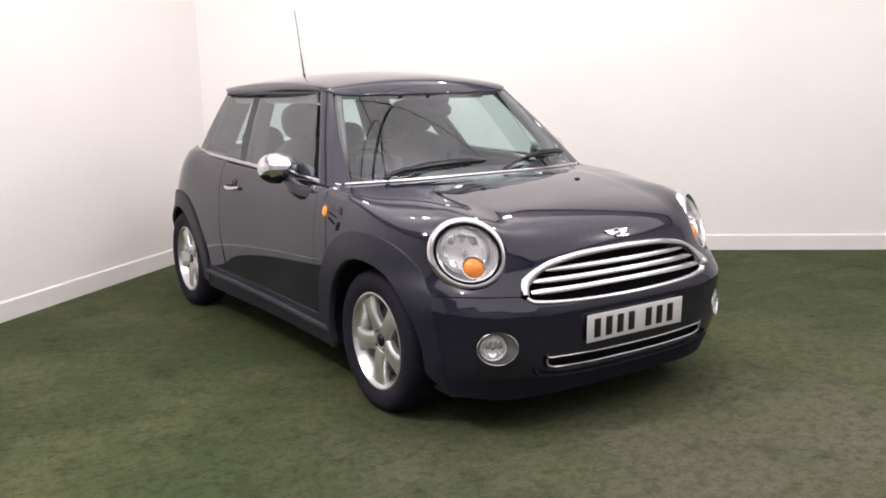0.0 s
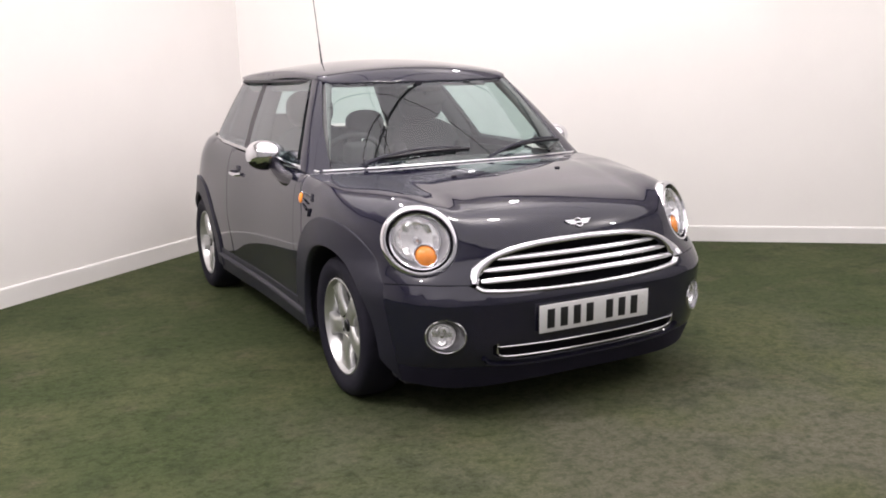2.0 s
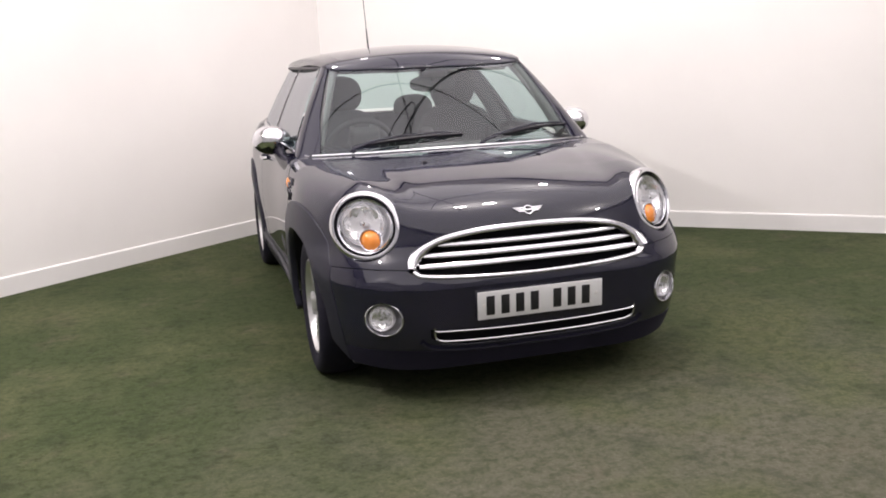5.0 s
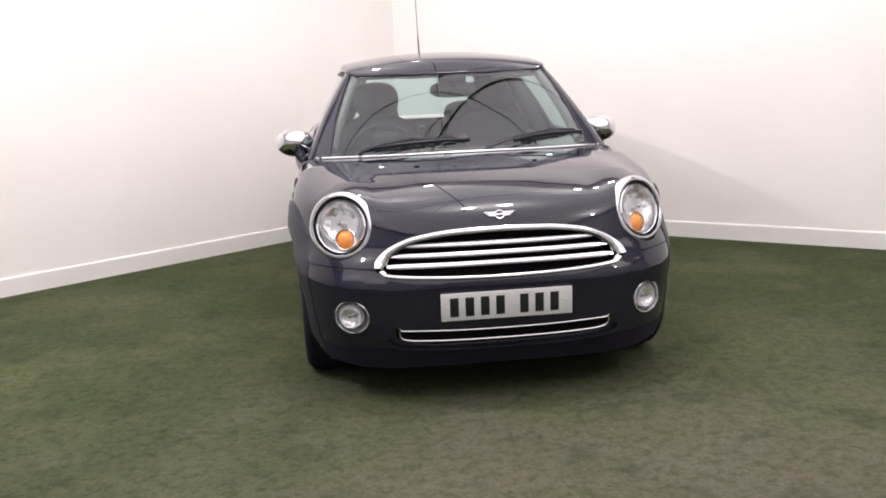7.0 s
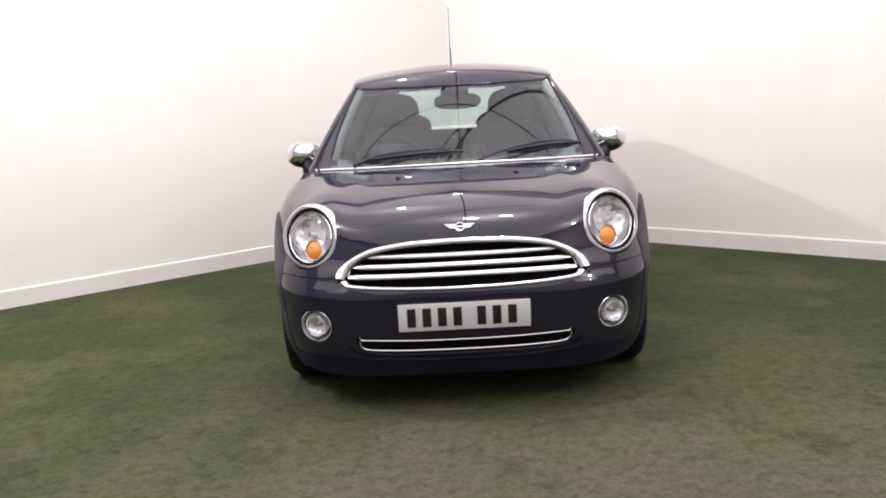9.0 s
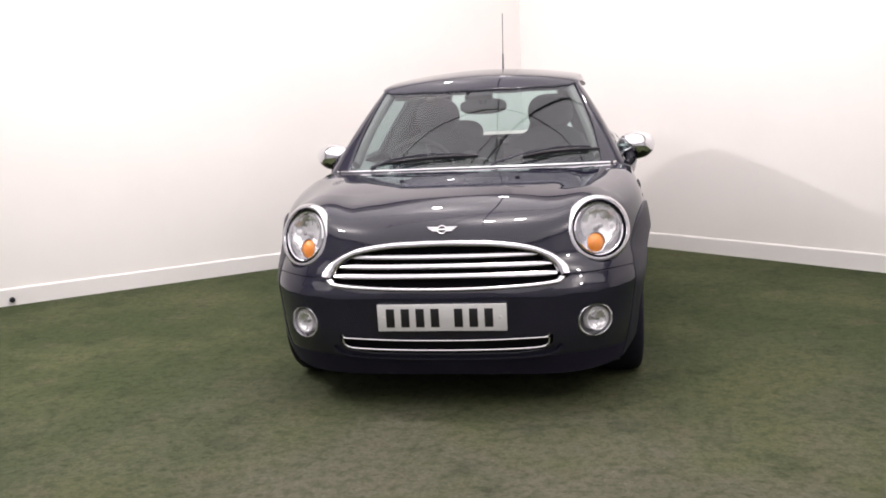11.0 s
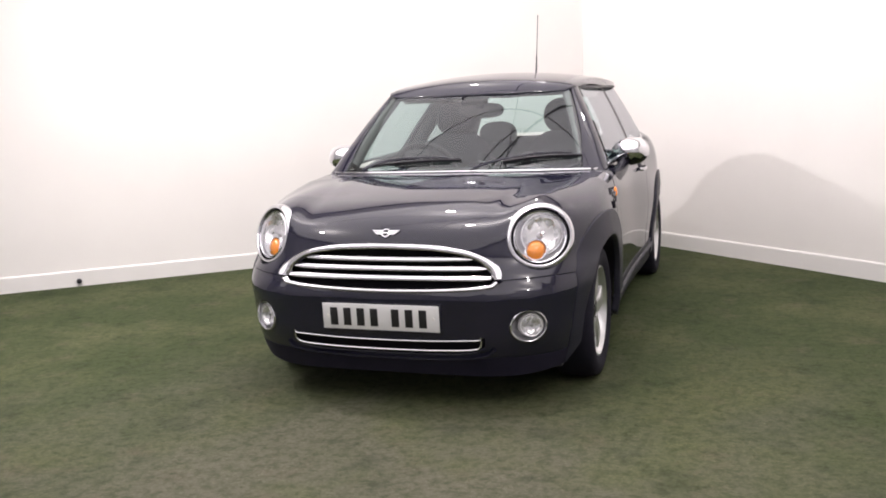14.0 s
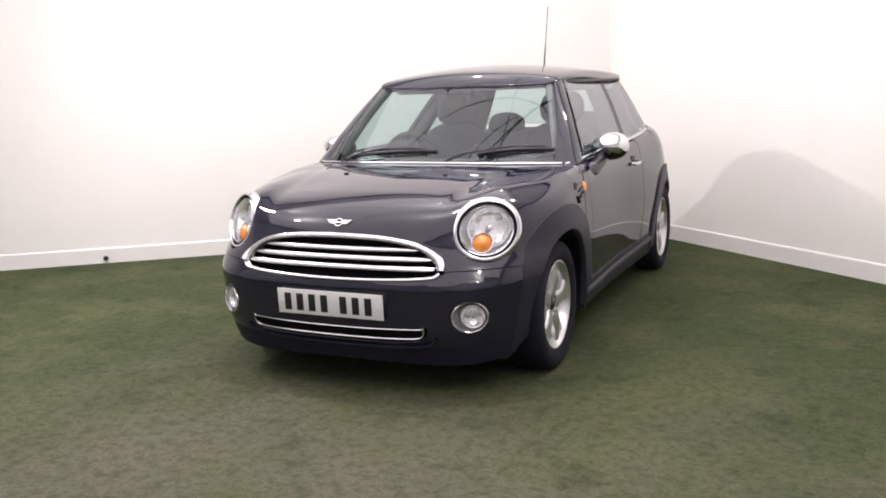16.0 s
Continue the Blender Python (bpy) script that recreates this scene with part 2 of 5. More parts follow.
def turf_material(name, fine, per_blade):
    """Mottled green to olive-brown, at three scales."""
    m = material(name, (0.05, 0.06, 0.03), 0.9, spec=0.25)
    nt = m.node_tree
    p = nt.nodes["Principled BSDF"]
    co = nt.nodes.new("ShaderNodeTexCoord")

    def noise_node(scale, detail, lo, hi):
        n = nt.nodes.new("ShaderNodeTexNoise")
        n.inputs["Scale"].default_value, n.inputs["Detail"].default_value, n.inputs["Roughness"].default_value = scale, detail, 0.65
        nt.links.new(co.outputs["Object"], n.inputs["Vector"])
        r = nt.nodes.new("ShaderNodeMapRange")
        r.inputs["From Min"].default_value, r.inputs["From Max"].default_value = lo, hi
        nt.links.new(n.outputs["Fac"], r.inputs["Value"])
        return r.outputs["Result"]

    def mix(kind, fac, a, b):
        x = nt.nodes.new("ShaderNodeMix")
        x.data_type, x.blend_type = "RGBA", kind
        for key, v in (("Factor", fac), ("A", a), ("B", b)):
            if isinstance(v, (int, float)):
                x.inputs[key].default_value = v
            elif isinstance(v, tuple):
                x.inputs[key].default_value = (*v, 1)
            else:
                nt.links.new(v, x.inputs[key])
        return x.outputs["Result"]
    # lighter olive-brown round a spot before the car; darker green pile by the walls
    sep = nt.nodes.new("ShaderNodeVectorMath")
    sep.operation = "DISTANCE"
    sep.inputs[1].default_value = (0.55, -2.25, 0)
    nt.links.new(co.outputs["Object"], sep.inputs[0])
    wander = nt.nodes.new("ShaderNodeMath")
    wander.operation = "MULTIPLY_ADD"
    wander.inputs[1].default_value = 1.6
    nt.links.new(noise_node(1.4, 4, 0.3, 0.7), wander.inputs[0])
    nt.links.new(sep.outputs["Value"], wander.inputs[2])
    olive_area = nt.nodes.new("ShaderNodeMapRange")
    olive_area.interpolation_type = "SMOOTHSTEP"
    olive_area.inputs["From Min"].default_value, olive_area.inputs["From Max"].default_value = 4.0, 1.3
    nt.links.new(wander.outputs[0], olive_area.inputs["Value"])
    base = mix("MIX", olive_area.outputs["Result"], (0.046, 0.061, 0.023), (0.100, 0.097, 0.069))
    base = mix("MIX", noise_node(1.1, 3, 0.46, 0.66), base, (0.077, 0.086, 0.039))       # fresher, yellower pile
    base = mix("MIX", noise_node(4.2, 5, 0.55, 0.90), base, (0.103, 0.087, 0.062))       # dry brown patches
    base = mix("MULTIPLY", noise_node(3.1, 3, 0.56, 0.66), base, (0.72, 0.75, 0.72))     # trodden smudges
    base = mix("MULTIPLY", noise_node(19.0, 4, 0.46, 0.66), base, (0.62, 0.67, 0.56))
    base = mix("MULTIPLY", noise_node(42.0, 3, 0.48, 0.66), base, (0.72, 0.77, 0.68))
    grey = nt.nodes.new("ShaderNodeCombineColor")
    if per_blade:
        g = nt.nodes.new("ShaderNodeNewGeometry")
        r = nt.nodes.new("ShaderNodeMapRange")
        r.inputs["To Min"].default_value, r.inputs["To Max"].default_value = 1.0, 1.7
        nt.links.new(g.outputs["Random Per Island"], r.inputs["Value"])
        v = r.outputs["Result"]
    else:
        n = nt.nodes.new("ShaderNodeTexNoise")
        n.inputs["Scale"].default_value, n.inputs["Detail"].default_value = fine, 4
        nt.links.new(co.outputs["Object"], n.inputs["Vector"])
        r = nt.nodes.new("ShaderNodeMapRange")
        r.inputs["From Min"].default_value, r.inputs["From Max"].default_value = 0.3, 0.7
        r.inputs["To Min"].default_value, r.inputs["To Max"].default_value = 0.86, 1.08
        nt.links.new(n.outputs["Fac"], r.inputs["Value"])
        v = r.outputs["Result"]
        bp = nt.nodes.new("ShaderNodeBump")
        bp.inputs["Strength"].default_value, bp.inputs["Distance"].default_value = 0.4, 0.005
        nt.links.new(n.outputs["Fac"], bp.inputs["Height"])
        nt.links.new(bp.outputs["Normal"], p.inputs["Normal"])
    for k in range(3):
        nt.links.new(v, grey.inputs[k])
    colour = mix("MULTIPLY", 1.0, base, grey.outputs["Color"])
    nt.links.new(colour, p.inputs["Base Color"])
    return m


TURF = turf_material("artificial_grass", 70.0, False)
BLADES = turf_material("grass_blades", 70.0, True)



def wall(name, a, b, high, thick, side, mat):
    """An upright wall from a to b; its thickness lies to the given side."""
    d = (b - a).normalized()
    n = Vector((-d.y, d.x, 0)) * side
    v = [a, b, b + n * thick, a + n * thick]
    verts = [tuple(p) for p in v] + [(p.x, p.y, high) for p in v]
    faces = [(0, 1, 2, 3), (4, 5, 6, 7), (0, 1, 5, 4), (1, 2, 6, 5), (2, 3, 7, 6), (3, 0, 4, 7)]
    bm = bmesh.new()
    vs = [bm.verts.new(p) for p in verts]
    for f in faces:
        bm.faces.new([vs[i] for i in f])
    bmesh.ops.recalc_face_normals(bm, faces=bm.faces)
    me = bpy.data.meshes.new(name)
    bm.to_mesh(me)
    bm.free()
    me.materials.append(mat)
    return tagged(new(name, me), kind="structure")


PL, PR = CORNER + LDIR * 8.6, CORNER + RDIR * 8.6
FAR = PL + (PR - CORNER)
wall("wall_left", CORNER, PL, HIGH, 0.12, -1, WHITE)
wall("wall_right", CORNER, PR, HIGH, 0.12, 1, WHITE)
# unseen walls added to close the room, greyed so the bumper reflects dark
wall("wall_behind_left", PL, FAR, HIGH, 0.12, -1, GREY)
wall("wall_behind_right", PR, FAR, HIGH, 0.12, 1, GREY)


def slab(name, z0, z1, mat):
    pts = [CORNER - (LDIR + RDIR) * 0.3, PL + (LDIR - RDIR) * 0.3, FAR + (LDIR + RDIR) * 0.3, PR + (RDIR - LDIR) * 0.3]
    bm = bmesh.new()
    lo = [bm.verts.new((p.x, p.y, z0)) for p in pts]
    hi = [bm.verts.new((p.x, p.y, z1)) for p in pts]
    bm.faces.new(lo)
    bm.faces.new(hi)
    for i in range(4):
        bm.faces.new((lo[i], lo[(i + 1) % 4], hi[(i + 1) % 4], hi[i]))
    bmesh.ops.recalc_face_normals(bm, faces=bm.faces)
    me = bpy.data.meshes.new(name)
    bm.to_mesh(me)
    bm.free()
    me.materials.append(mat)
    return tagged(new(name, me), kind="structure")


slab("floor", -0.15, 0.0, TURF)
CEIL = mottle(material("ceiling_paint", (0.5, 0.5, 0.5), 0.8), (0.74, 0.72, 0.71), (0.80, 0.78, 0.77), 0.6)
slab("ceiling", HIGH, HIGH + 0.15, CEIL)


def skirting(name, a, d, n, length):
    """Skirting board with a rounded top edge, against the wall."""
    prof = [(0, 0), (0.012, 0), (0.012, 0.112), (0.010, 0.118), (0.006, 0.122), (0, 0.124)]
    bm = bmesh.new()
    rows = []
    for s in (0.0, length):
        rows.append([bm.verts.new(tuple(a + d * s + n * u + Vector((0, 0, w)))) for u, w in prof])
    for j in range(len(prof)):
        k = (j + 1) % len(prof)
        bm.faces.new((rows[0][j], rows[0][k], rows[1][k], rows[1][j]))
    bm.faces.new(rows[0])
    bm.faces.new(rows[1])
    bmesh.ops.recalc_face_normals(bm, faces=bm.faces)
    me = bpy.data.meshes.new(name)
    bm.to_mesh(me)
    bm.free()
    me.materials.append(SKIRT)
    return tagged(new(name, me), "white painted skirting board along the wall", kind="structure")


LN = Vector((-LDIR.y, LDIR.x, 0))
LN = LN if LN.y < 0 else -LN
RN = Vector((-RDIR.y, RDIR.x, 0))
RN = RN if RN.y < 0 else -RN
skirting("baseboard_left", CORNER + LN * 0.001, LDIR, LN, 8.5)
skirting("baseboard_right", CORNER + RN * 0.001, RDIR, RN, 8.5)


def cornice(name, a, d, n, length):
    """Dark edge trim where the wall meets the ceiling."""
    bm = bmesh.new()
    prof = [(0.0, HIGH - 0.001), (0.0, HIGH - 0.075), (0.012, HIGH - 0.080), (0.030, HIGH - 0.060), (0.034, HIGH - 0.001)]
    rows = [[bm.verts.new(tuple(a + d * s + n * u + Vector((0, 0, w)))) for u, w in prof] for s in (0.0, length)]
    for j in range(len(prof)):
        k = (j + 1) % len(prof)
        bm.faces.new((rows[0][j], rows[0][k], rows[1][k], rows[1][j]))
    bm.faces.new(rows[0])
    bm.faces.new(rows[1])
    bmesh.ops.recalc_face_normals(bm, faces=bm.faces)
    me = bpy.data.meshes.new(name)
    bm.to_mesh(me)
    bm.free()
    me.materials.append(TRIM)
    return tagged(new(name, me), kind="structure")


cornice("trim_left", CORNER + LN * 0.001, LDIR, LN, 8.5)
cornice("trim_right", CORNER + RN * 0.001, RDIR, RN, 8.5)


def grass(count):
    """Short bent pile over the seen part of the floor, one triangle a blade."""
    rng = np.random.default_rng(7)
    a, b = rng.random(count * 2) * 8.6, rng.random(count * 2) * 8.6
    o, l, r = np.array(CORNER), np.array(LDIR), np.array(RDIR)
    p = o + l * a[:, None] + r * b[:, None]
    near = np.hypot(p[:, 0], p[:, 1] + 0.4) + rng.random(len(p)) * 0.8
    p = p[(near < 5.2) & (a > 0.03) & (b > 0.03) & (p[:, 1] > -3.4)][:count]
    n = len(p)
    ang = rng.random(n) * 2 * np.pi
    lean = (0.008 + 0.010 * rng.random(n))[:, None] * np.stack([np.cos(ang * 7), np.sin(ang * 7)], 1)
    w, h = 0.0006 + 0.0007 * rng.random(n), 0.002 + 0.004 * rng.random(n)
    side = np.stack([np.cos(ang) * w, np.sin(ang) * w, np.zeros(n)], 1)
    tip = p + np.stack([lean[:, 0], lean[:, 1], h], 1)
    up = np.cross(2 * side, tip - p)[:, 2] > 0
    side[~up] *= -1
    v = np.empty((n * 3, 3), np.float32)
    v[0::3], v[1::3], v[2::3] = p - side, p + side, tip
    me = bpy.data.meshes.new("grass_pile")
    me.vertices.add(n * 3)
    me.vertices.foreach_set("co", v.ravel())
    me.loops.add(n * 3)
    me.loops.foreach_set("vertex_index", np.arange(n * 3, dtype=np.int32))
    me.polygons.add(n)
    me.polygons.foreach_set("loop_start", np.arange(0, n * 3, 3, dtype=np.int32))
    me.polygons.foreach_set("loop_total", np.full(n, 3, np.int32))
    me.update()
    me.validate()
    me.materials.append(BLADES)
    tagged(new("grass_pile", me), "short green artificial grass pile with olive patches", "artificial grass", kind="stuff")


grass(560000)


# ---------------------------------------------------------------- the car's surfaces, as smooth solids
def soft_max(k, *fs):
    m = fs[0]
    for f in fs[1:]:
        m = np.maximum(m, f)
    return m + k * np.log(sum(np.exp(np.clip((f - m) / k, -60, 0)) for f in fs))


SIDE = spline((0.15, 0.25, 0.40, 0.55, 0.70, 0.80, 0.88, 0.95, 1.02, 1.10), (0.790, 0.809, 0.8235, 0.839, 0.834, 0.824, 0.808, 0.785, 0.752, 0.70))
NOSE = spline((0.12, 0.22, 0.30, 0.38, 0.46, 0.497, 0.513, 0.53, 0.57, 0.65, 0.71, 0.80, 0.95), (0.085, 0.040, 0.008, 0.0, -0.003, -0.002, 0.006, 0.020, 0.034, 0.052, 0.068, 0.105, 0.19))
HOOD = spline((-0.75, -0.66, -0.58, -0.48, -0.30, -0.06, 0.18, 0.30, 0.60, 1.33, 1.76, 2.25, 3.0), (0.66, 0.735, 0.782, 0.822, 0.866, 0.903, 0.922, 0.929, 0.948, 0.985, 1.004, 1.034, 1.06))
TAIL = spline((0.15, 0.30, 0.50, 0.70, 0.90, 1.05), (0.70, 0.76, 0.79, 0.77, 0.68, 0.55))


def body(p):
    """Lower body: inside is negative."""
    x, y, z = np.abs(p[:, 0]), p[:, 1], p[:, 2]
    waist = 0.016 * np.exp(-((y - 1.15) / 0.55) ** 2)
    flare = 0.014 * np.exp(-(y / 0.30) ** 2) * np.exp(-((z - 0.66) / 0.13) ** 2)
    haunch = 0.018 * np.exp(-((y - 2.45) / 0.35) ** 2) * np.exp(-((z - 0.92) / 0.12) ** 2)
    a = np.maximum(SIDE(z) - waist + flare + haunch, 0.3)
    t = np.where(y < 0.15, (0.15 - y) / np.maximum(0.848 - NOSE(z), 0.3), 0) + np.where(y > 2.2, (y - 2.2) / np.maximum(TAIL(z), 0.3), 0)
    q = 2.6 + 0.85 / (1 + np.exp((z - 0.585) / 0.022)) + 0.8 / (1 + np.exp((1.2 - y) / 0.1)) / (1 + np.exp((z - 0.80) / 0.05))
    plan = a * (((x / a) ** q + np.clip(t, 0, 9) ** q) ** (1 / q) - 1)
    crown = 0.035 + 0.085 * np.clip((0.22 - y) / 0.45, 0, 1)
    bulge = (0.012 + 0.026 * np.clip((0.22 - y) / 0.45, 0, 1)) * np.exp(-((x - 0.60) / 0.13) ** 2) * np.clip((0.25 - y) / 0.5, 0, 1)
    ridge = 0.009 / (1 + np.exp((x - 0.40 - 0.16 * (y + 0.5)) / 0.018)) * np.clip((y + 0.62) / 0.25, 0, 1) * np.clip((0.30 - y) / 0.2, 0, 1)
    top = (z - (HOOD(y) - crown * x * x + bulge + ridge - 0.006)) / (1 + 0.25 * np.clip(-0.35 - y, 0, 0.3) / 0.3)
    k = 0.016 + 0.014 / (1 + np.exp((y - 0.35) / 0.08))
    return soft_max(k, plan, top)


def cabin(p):
    """Greenhouse: glass and pillars."""
    x, y, z = np.abs(p[:, 0]), p[:, 1], p[:, 2]
    side = (x - (0.752 - 0.545 * (z - 0.95) + 0.25 * np.clip((z - 0.93) * (1.34 - z), 0, 1))) / 1.13
    front = (0.285 + (z - 0.91) * 1.13 + 0.27 * x * x + 0.10 * np.clip(x - 0.4, 0, 1) ** 2 - y - 0.10 * np.clip((z - 0.9) * (1.34 - z), 0, 1)) / 1.52
    back = (y - (2.60 - (z - 1.0) * 0.45 - 0.50 * x * x)) / 1.2
    return soft_max(0.016, side, front, back)


ROOF = spline((0.6, 0.78, 0.95, 1.2, 1.5, 1.9, 2.3, 2.6), (1.325, 1.378, 1.408, 1.432, 1.441, 1.437, 1.419, 1.393))


def roof(p):
    x, y, z = np.abs(p[:, 0]), p[:, 1], p[:, 2]
    top = z - (ROOF(y) - 0.17 * x * x)
    side = x - 0.574 + 0.026 * np.exp(-((y - 0.70) / 0.28) ** 2) + 0.30 * (z - 1.33)
    front = (0.735 + 0.27 * x * x + 1.0 * (z - 1.325) - y) / 1.3
    back = y - (2.48 - 0.38 * x * x) - 0.25 * (z - 1.33)
    return soft_max(0.013, top, side, front, back)


def gradient(F, p, e=0.002):
    g = np.stack([F(p + e * np.eye(3)[i]) - F(p - e * np.eye(3)[i]) for i in range(3)], 1)
    return g / np.maximum(np.linalg.norm(g, axis=1, keepdims=True), 1e-9)


def cast(F, o, d, far=2.6, steps=90):
    """First place, coming in from outside along -d, where the solid begins."""
    n = len(o)
    hi, lo = np.full(n, far), np.full(n, far)
    found = np.zeros(n, bool)
    for s in np.linspace(far, 0, steps):
        inside = F(o + d * s) < 0
        lo = np.where(inside & ~found, s, lo)
        found |= inside
        hi = np.where(~found, s, hi)
    for _ in range(24):
        mid = (lo + hi) / 2
        inside = F(o + d * mid[:, None]) < 0
        lo, hi = np.where(inside, mid, lo), np.where(inside, hi, mid)
    return o + d * lo[:, None]


class Side:
    """Seen from the side: (y, z)."""
    def flat(self, p):
        return p[:, 1:3]

    def rays(self, q):
        return np.stack([np.zeros(len(q)), q[:, 0], q[:, 1]], 1), np.tile((1.0, 0, 0), (len(q), 1))


class Front:
    """Seen from the front: (x, z)."""
    def __init__(self, y=1.6, s=-1.0):
        self.y, self.s = y, s

    def flat(self, p):
        return p[:, (0, 2)]

    def rays(self, q):
        return np.stack([q[:, 0], np.full(len(q), self.y), q[:, 1]], 1), np.tile((0, self.s, 0), (len(q), 1))


class Top:
    """Seen from above: (x, y)."""
    def flat(self, p):
        return p[:, :2]

    def rays(self, q):
        return np.stack([q[:, 0], q[:, 1], np.full(len(q), 0.6)], 1), np.tile((0, 0, 1.0), (len(q), 1))


class Globe:
    """Seen from a point inside, flattened round an axis."""
    def __init__(self, c=(0, 0.30, 0.35), axis=(0, -1, 0.45)):
        self.c, self.w = np.array(c), np.array(axis) / np.linalg.norm(axis)
        self.u = np.cross((0, 0, 1.0), self.w)
        self.u /= np.linalg.norm(self.u)
        self.v = np.cross(self.w, self.u)

    def flat(self, p):
        d = p - self.c
        d = d / np.linalg.norm(d, axis=1, keepdims=True)
        a = np.arccos(np.clip(d @ self.w, -1, 1))
        s = np.stack([d @ self.u, d @ self.v], 1)
        return s / np.maximum(np.linalg.norm(s, axis=1, keepdims=True), 1e-9) * a[:, None]

    def rays(self, q):
        a = np.linalg.norm(q, axis=1, keepdims=True)
        s = q / np.maximum(a, 1e-9) * np.sin(a)
        d = np.cos(a) * self.w + s[:, :1] * self.u + s[:, 1:] * self.v
        return np.tile(self.c, (len(q), 1)), d


def thicken(line, step):
    out, m = [], len(line)
    for i in range(m):
        a, b = np.array(line[i], float), np.array(line[(i + 1) % m], float)
        k = max(1, int(np.ceil(np.linalg.norm(b - a) / step)))
        out += [a + (b - a) * j / k for j in range(k)]
    return out


def panel_mesh(name, F, view, loops, mat, step=0.03, edge=0.014, lift=0.0, gap=0.002, flip=False, thick=0.018):
    """A sheet cut out of a smooth solid: loops are closed 3D lines near it (outline, then holes); the rim turns in."""
    from mathutils.geometry import delaunay_2d_cdt
    flat, edges, scale = [], [], 1.0
    for k, loop in enumerate(loops):
        pts = np.array(thicken(loop, thick))
        q = view.flat(pts)
        if k == 0:
            span3 = np.linalg.norm(np.diff(pts, axis=0), axis=1).sum()
            span2 = np.linalg.norm(np.diff(q, axis=0), axis=1).sum()
            scale = span2 / span3
        s = len(flat)
        flat += list(q)
        edges += [(s + i, s + (i + 1) % len(q)) for i in range(len(q))]
    B = np.array(flat)
    g = step * scale
    lo, hi = B.min(0), B.max(0)
    xs, ys = np.arange(lo[0] + g * 0.4, hi[0], g), np.arange(lo[1] + g * 0.4, hi[1], g)
    G = np.array([(a + (g / 2 if j % 2 else 0), b) for j, b in enumerate(ys) for a in xs])
    # keep grid points clear of the outline
    keep = np.ones(len(G), bool)
    for i in range(0, len(B), 64):
        keep &= (np.linalg.norm(G[:, None] - B[None, i:i + 64], axis=2) > 0.55 * g).all(1)
    V = [Vector(v) for v in B] + [Vector(v) for v in G[keep]]
    rv, re, rf, *_ = delaunay_2d_cdt(V, edges, [], 1, 1e-7)
    rv = np.array([(v[0], v[1]) for v in rv])
    tri = [f for f in rf]

    def inside(q):
        c = np.zeros(len(q), bool)
        for a, b in edges:
            p1, p2 = B[a], B[b]
            up = (p1[1] > q[:, 1]) != (p2[1] > q[:, 1])
            with np.errstate(divide="ignore", invalid="ignore"):
                xx = p1[0] + (q[:, 1] - p1[1]) / (p2[1] - p1[1]) * (p2[0] - p1[0])
            c ^= up & (q[:, 0] < xx)
        return c
    cen = np.array([rv[list(f)].mean(0) for f in tri])
    ok = inside(cen)
    tri = [f for f, k in zip(tri, ok) if k]
    used = sorted({i for f in tri for i in f})
    idx = {v: i for i, v in enumerate(used)}
    q = rv[used]
    tri = [tuple(idx[i] for i in f) for f in tri]
    o, d = view.rays(q)
    P = cast(F, o, d)
    N = gradient(F, P)
    # wind outwards
    faces = []
    for f in tri:
        a, b, c = P[list(f)]
        faces.append(f if np.dot(np.cross(b - a, c - a), N[f[0]]) > 0 else f[::-1])
    count = {}
    for f in faces:
        for a, b in zip(f, f[1:] + f[:1]):
            count[(a, b)] = count.get((a, b), 0) + 1
    rim = [(a, b) for (a, b) in count if (b, a) not in count]
    shift = np.zeros_like(P)
    for a, b in rim:
        t = P[b] - P[a]
        inn = np.cross(N[a], t)
        inn /= max(np.linalg.norm(inn), 1e-9)
        shift[a] += inn
        shift[b] += inn
    ln = np.linalg.norm(shift, axis=1, keepdims=True)
    P = P + np.where(ln > 0, shift / np.maximum(ln, 1e-9), 0) * gap + N * (lift(P)[:, None] if callable(lift) else lift)
    normals = [tuple(n) for n in N]
    verts = [tuple(v) for v in P]
    first, mid, low = {}, {}, {}
    for a in {i for e in rim for i in e}:
        s = shift[a] / max(ln[a][0], 1e-9)
        mid[a] = len(verts)
        verts.append(tuple(P[a] - N[a] * edge * 0.18 - s * edge * 0.14))
        normals.append(tuple((N[a] - s) / np.linalg.norm(N[a] - s)))
        low[a] = len(verts)
        verts.append(tuple(P[a] - N[a] * edge - s * edge * 0.14))
        normals.append(tuple(-s))
    for a, b in rim:
        faces.append((b, a, mid[a], mid[b]))
        faces.append((mid[b], mid[a], low[a], low[b]))
    if flip:
        verts = [(-v[0], v[1], v[2]) for v in verts]
        normals = [(-n[0], n[1], n[2]) for n in normals]
        faces = [f[::-1] for f in faces]
    return mesh_from(name, verts, faces, mat, True, normals)


def on(F, view, p):
    """Puts rough 3D points on the solid, by the view's rays."""
    p = np.array(p, float)
    o, d = view.rays(view.flat(p))
    return cast(F, o, d)


def mirror(pts):
    """A closed loop from one half's points, front or rear middle to middle."""
    return [tuple(p) for p in pts] + [(-p[0], p[1], p[2]) for p in reversed(pts) if abs(p[0]) > 1e-6]


GLOBE, SIDEVIEW, FRONTVIEW, TOPVIEW, REARVIEW = Globe(), Side(), Front(1.6, -1.0), Top(), Front(1.6, 1.0)


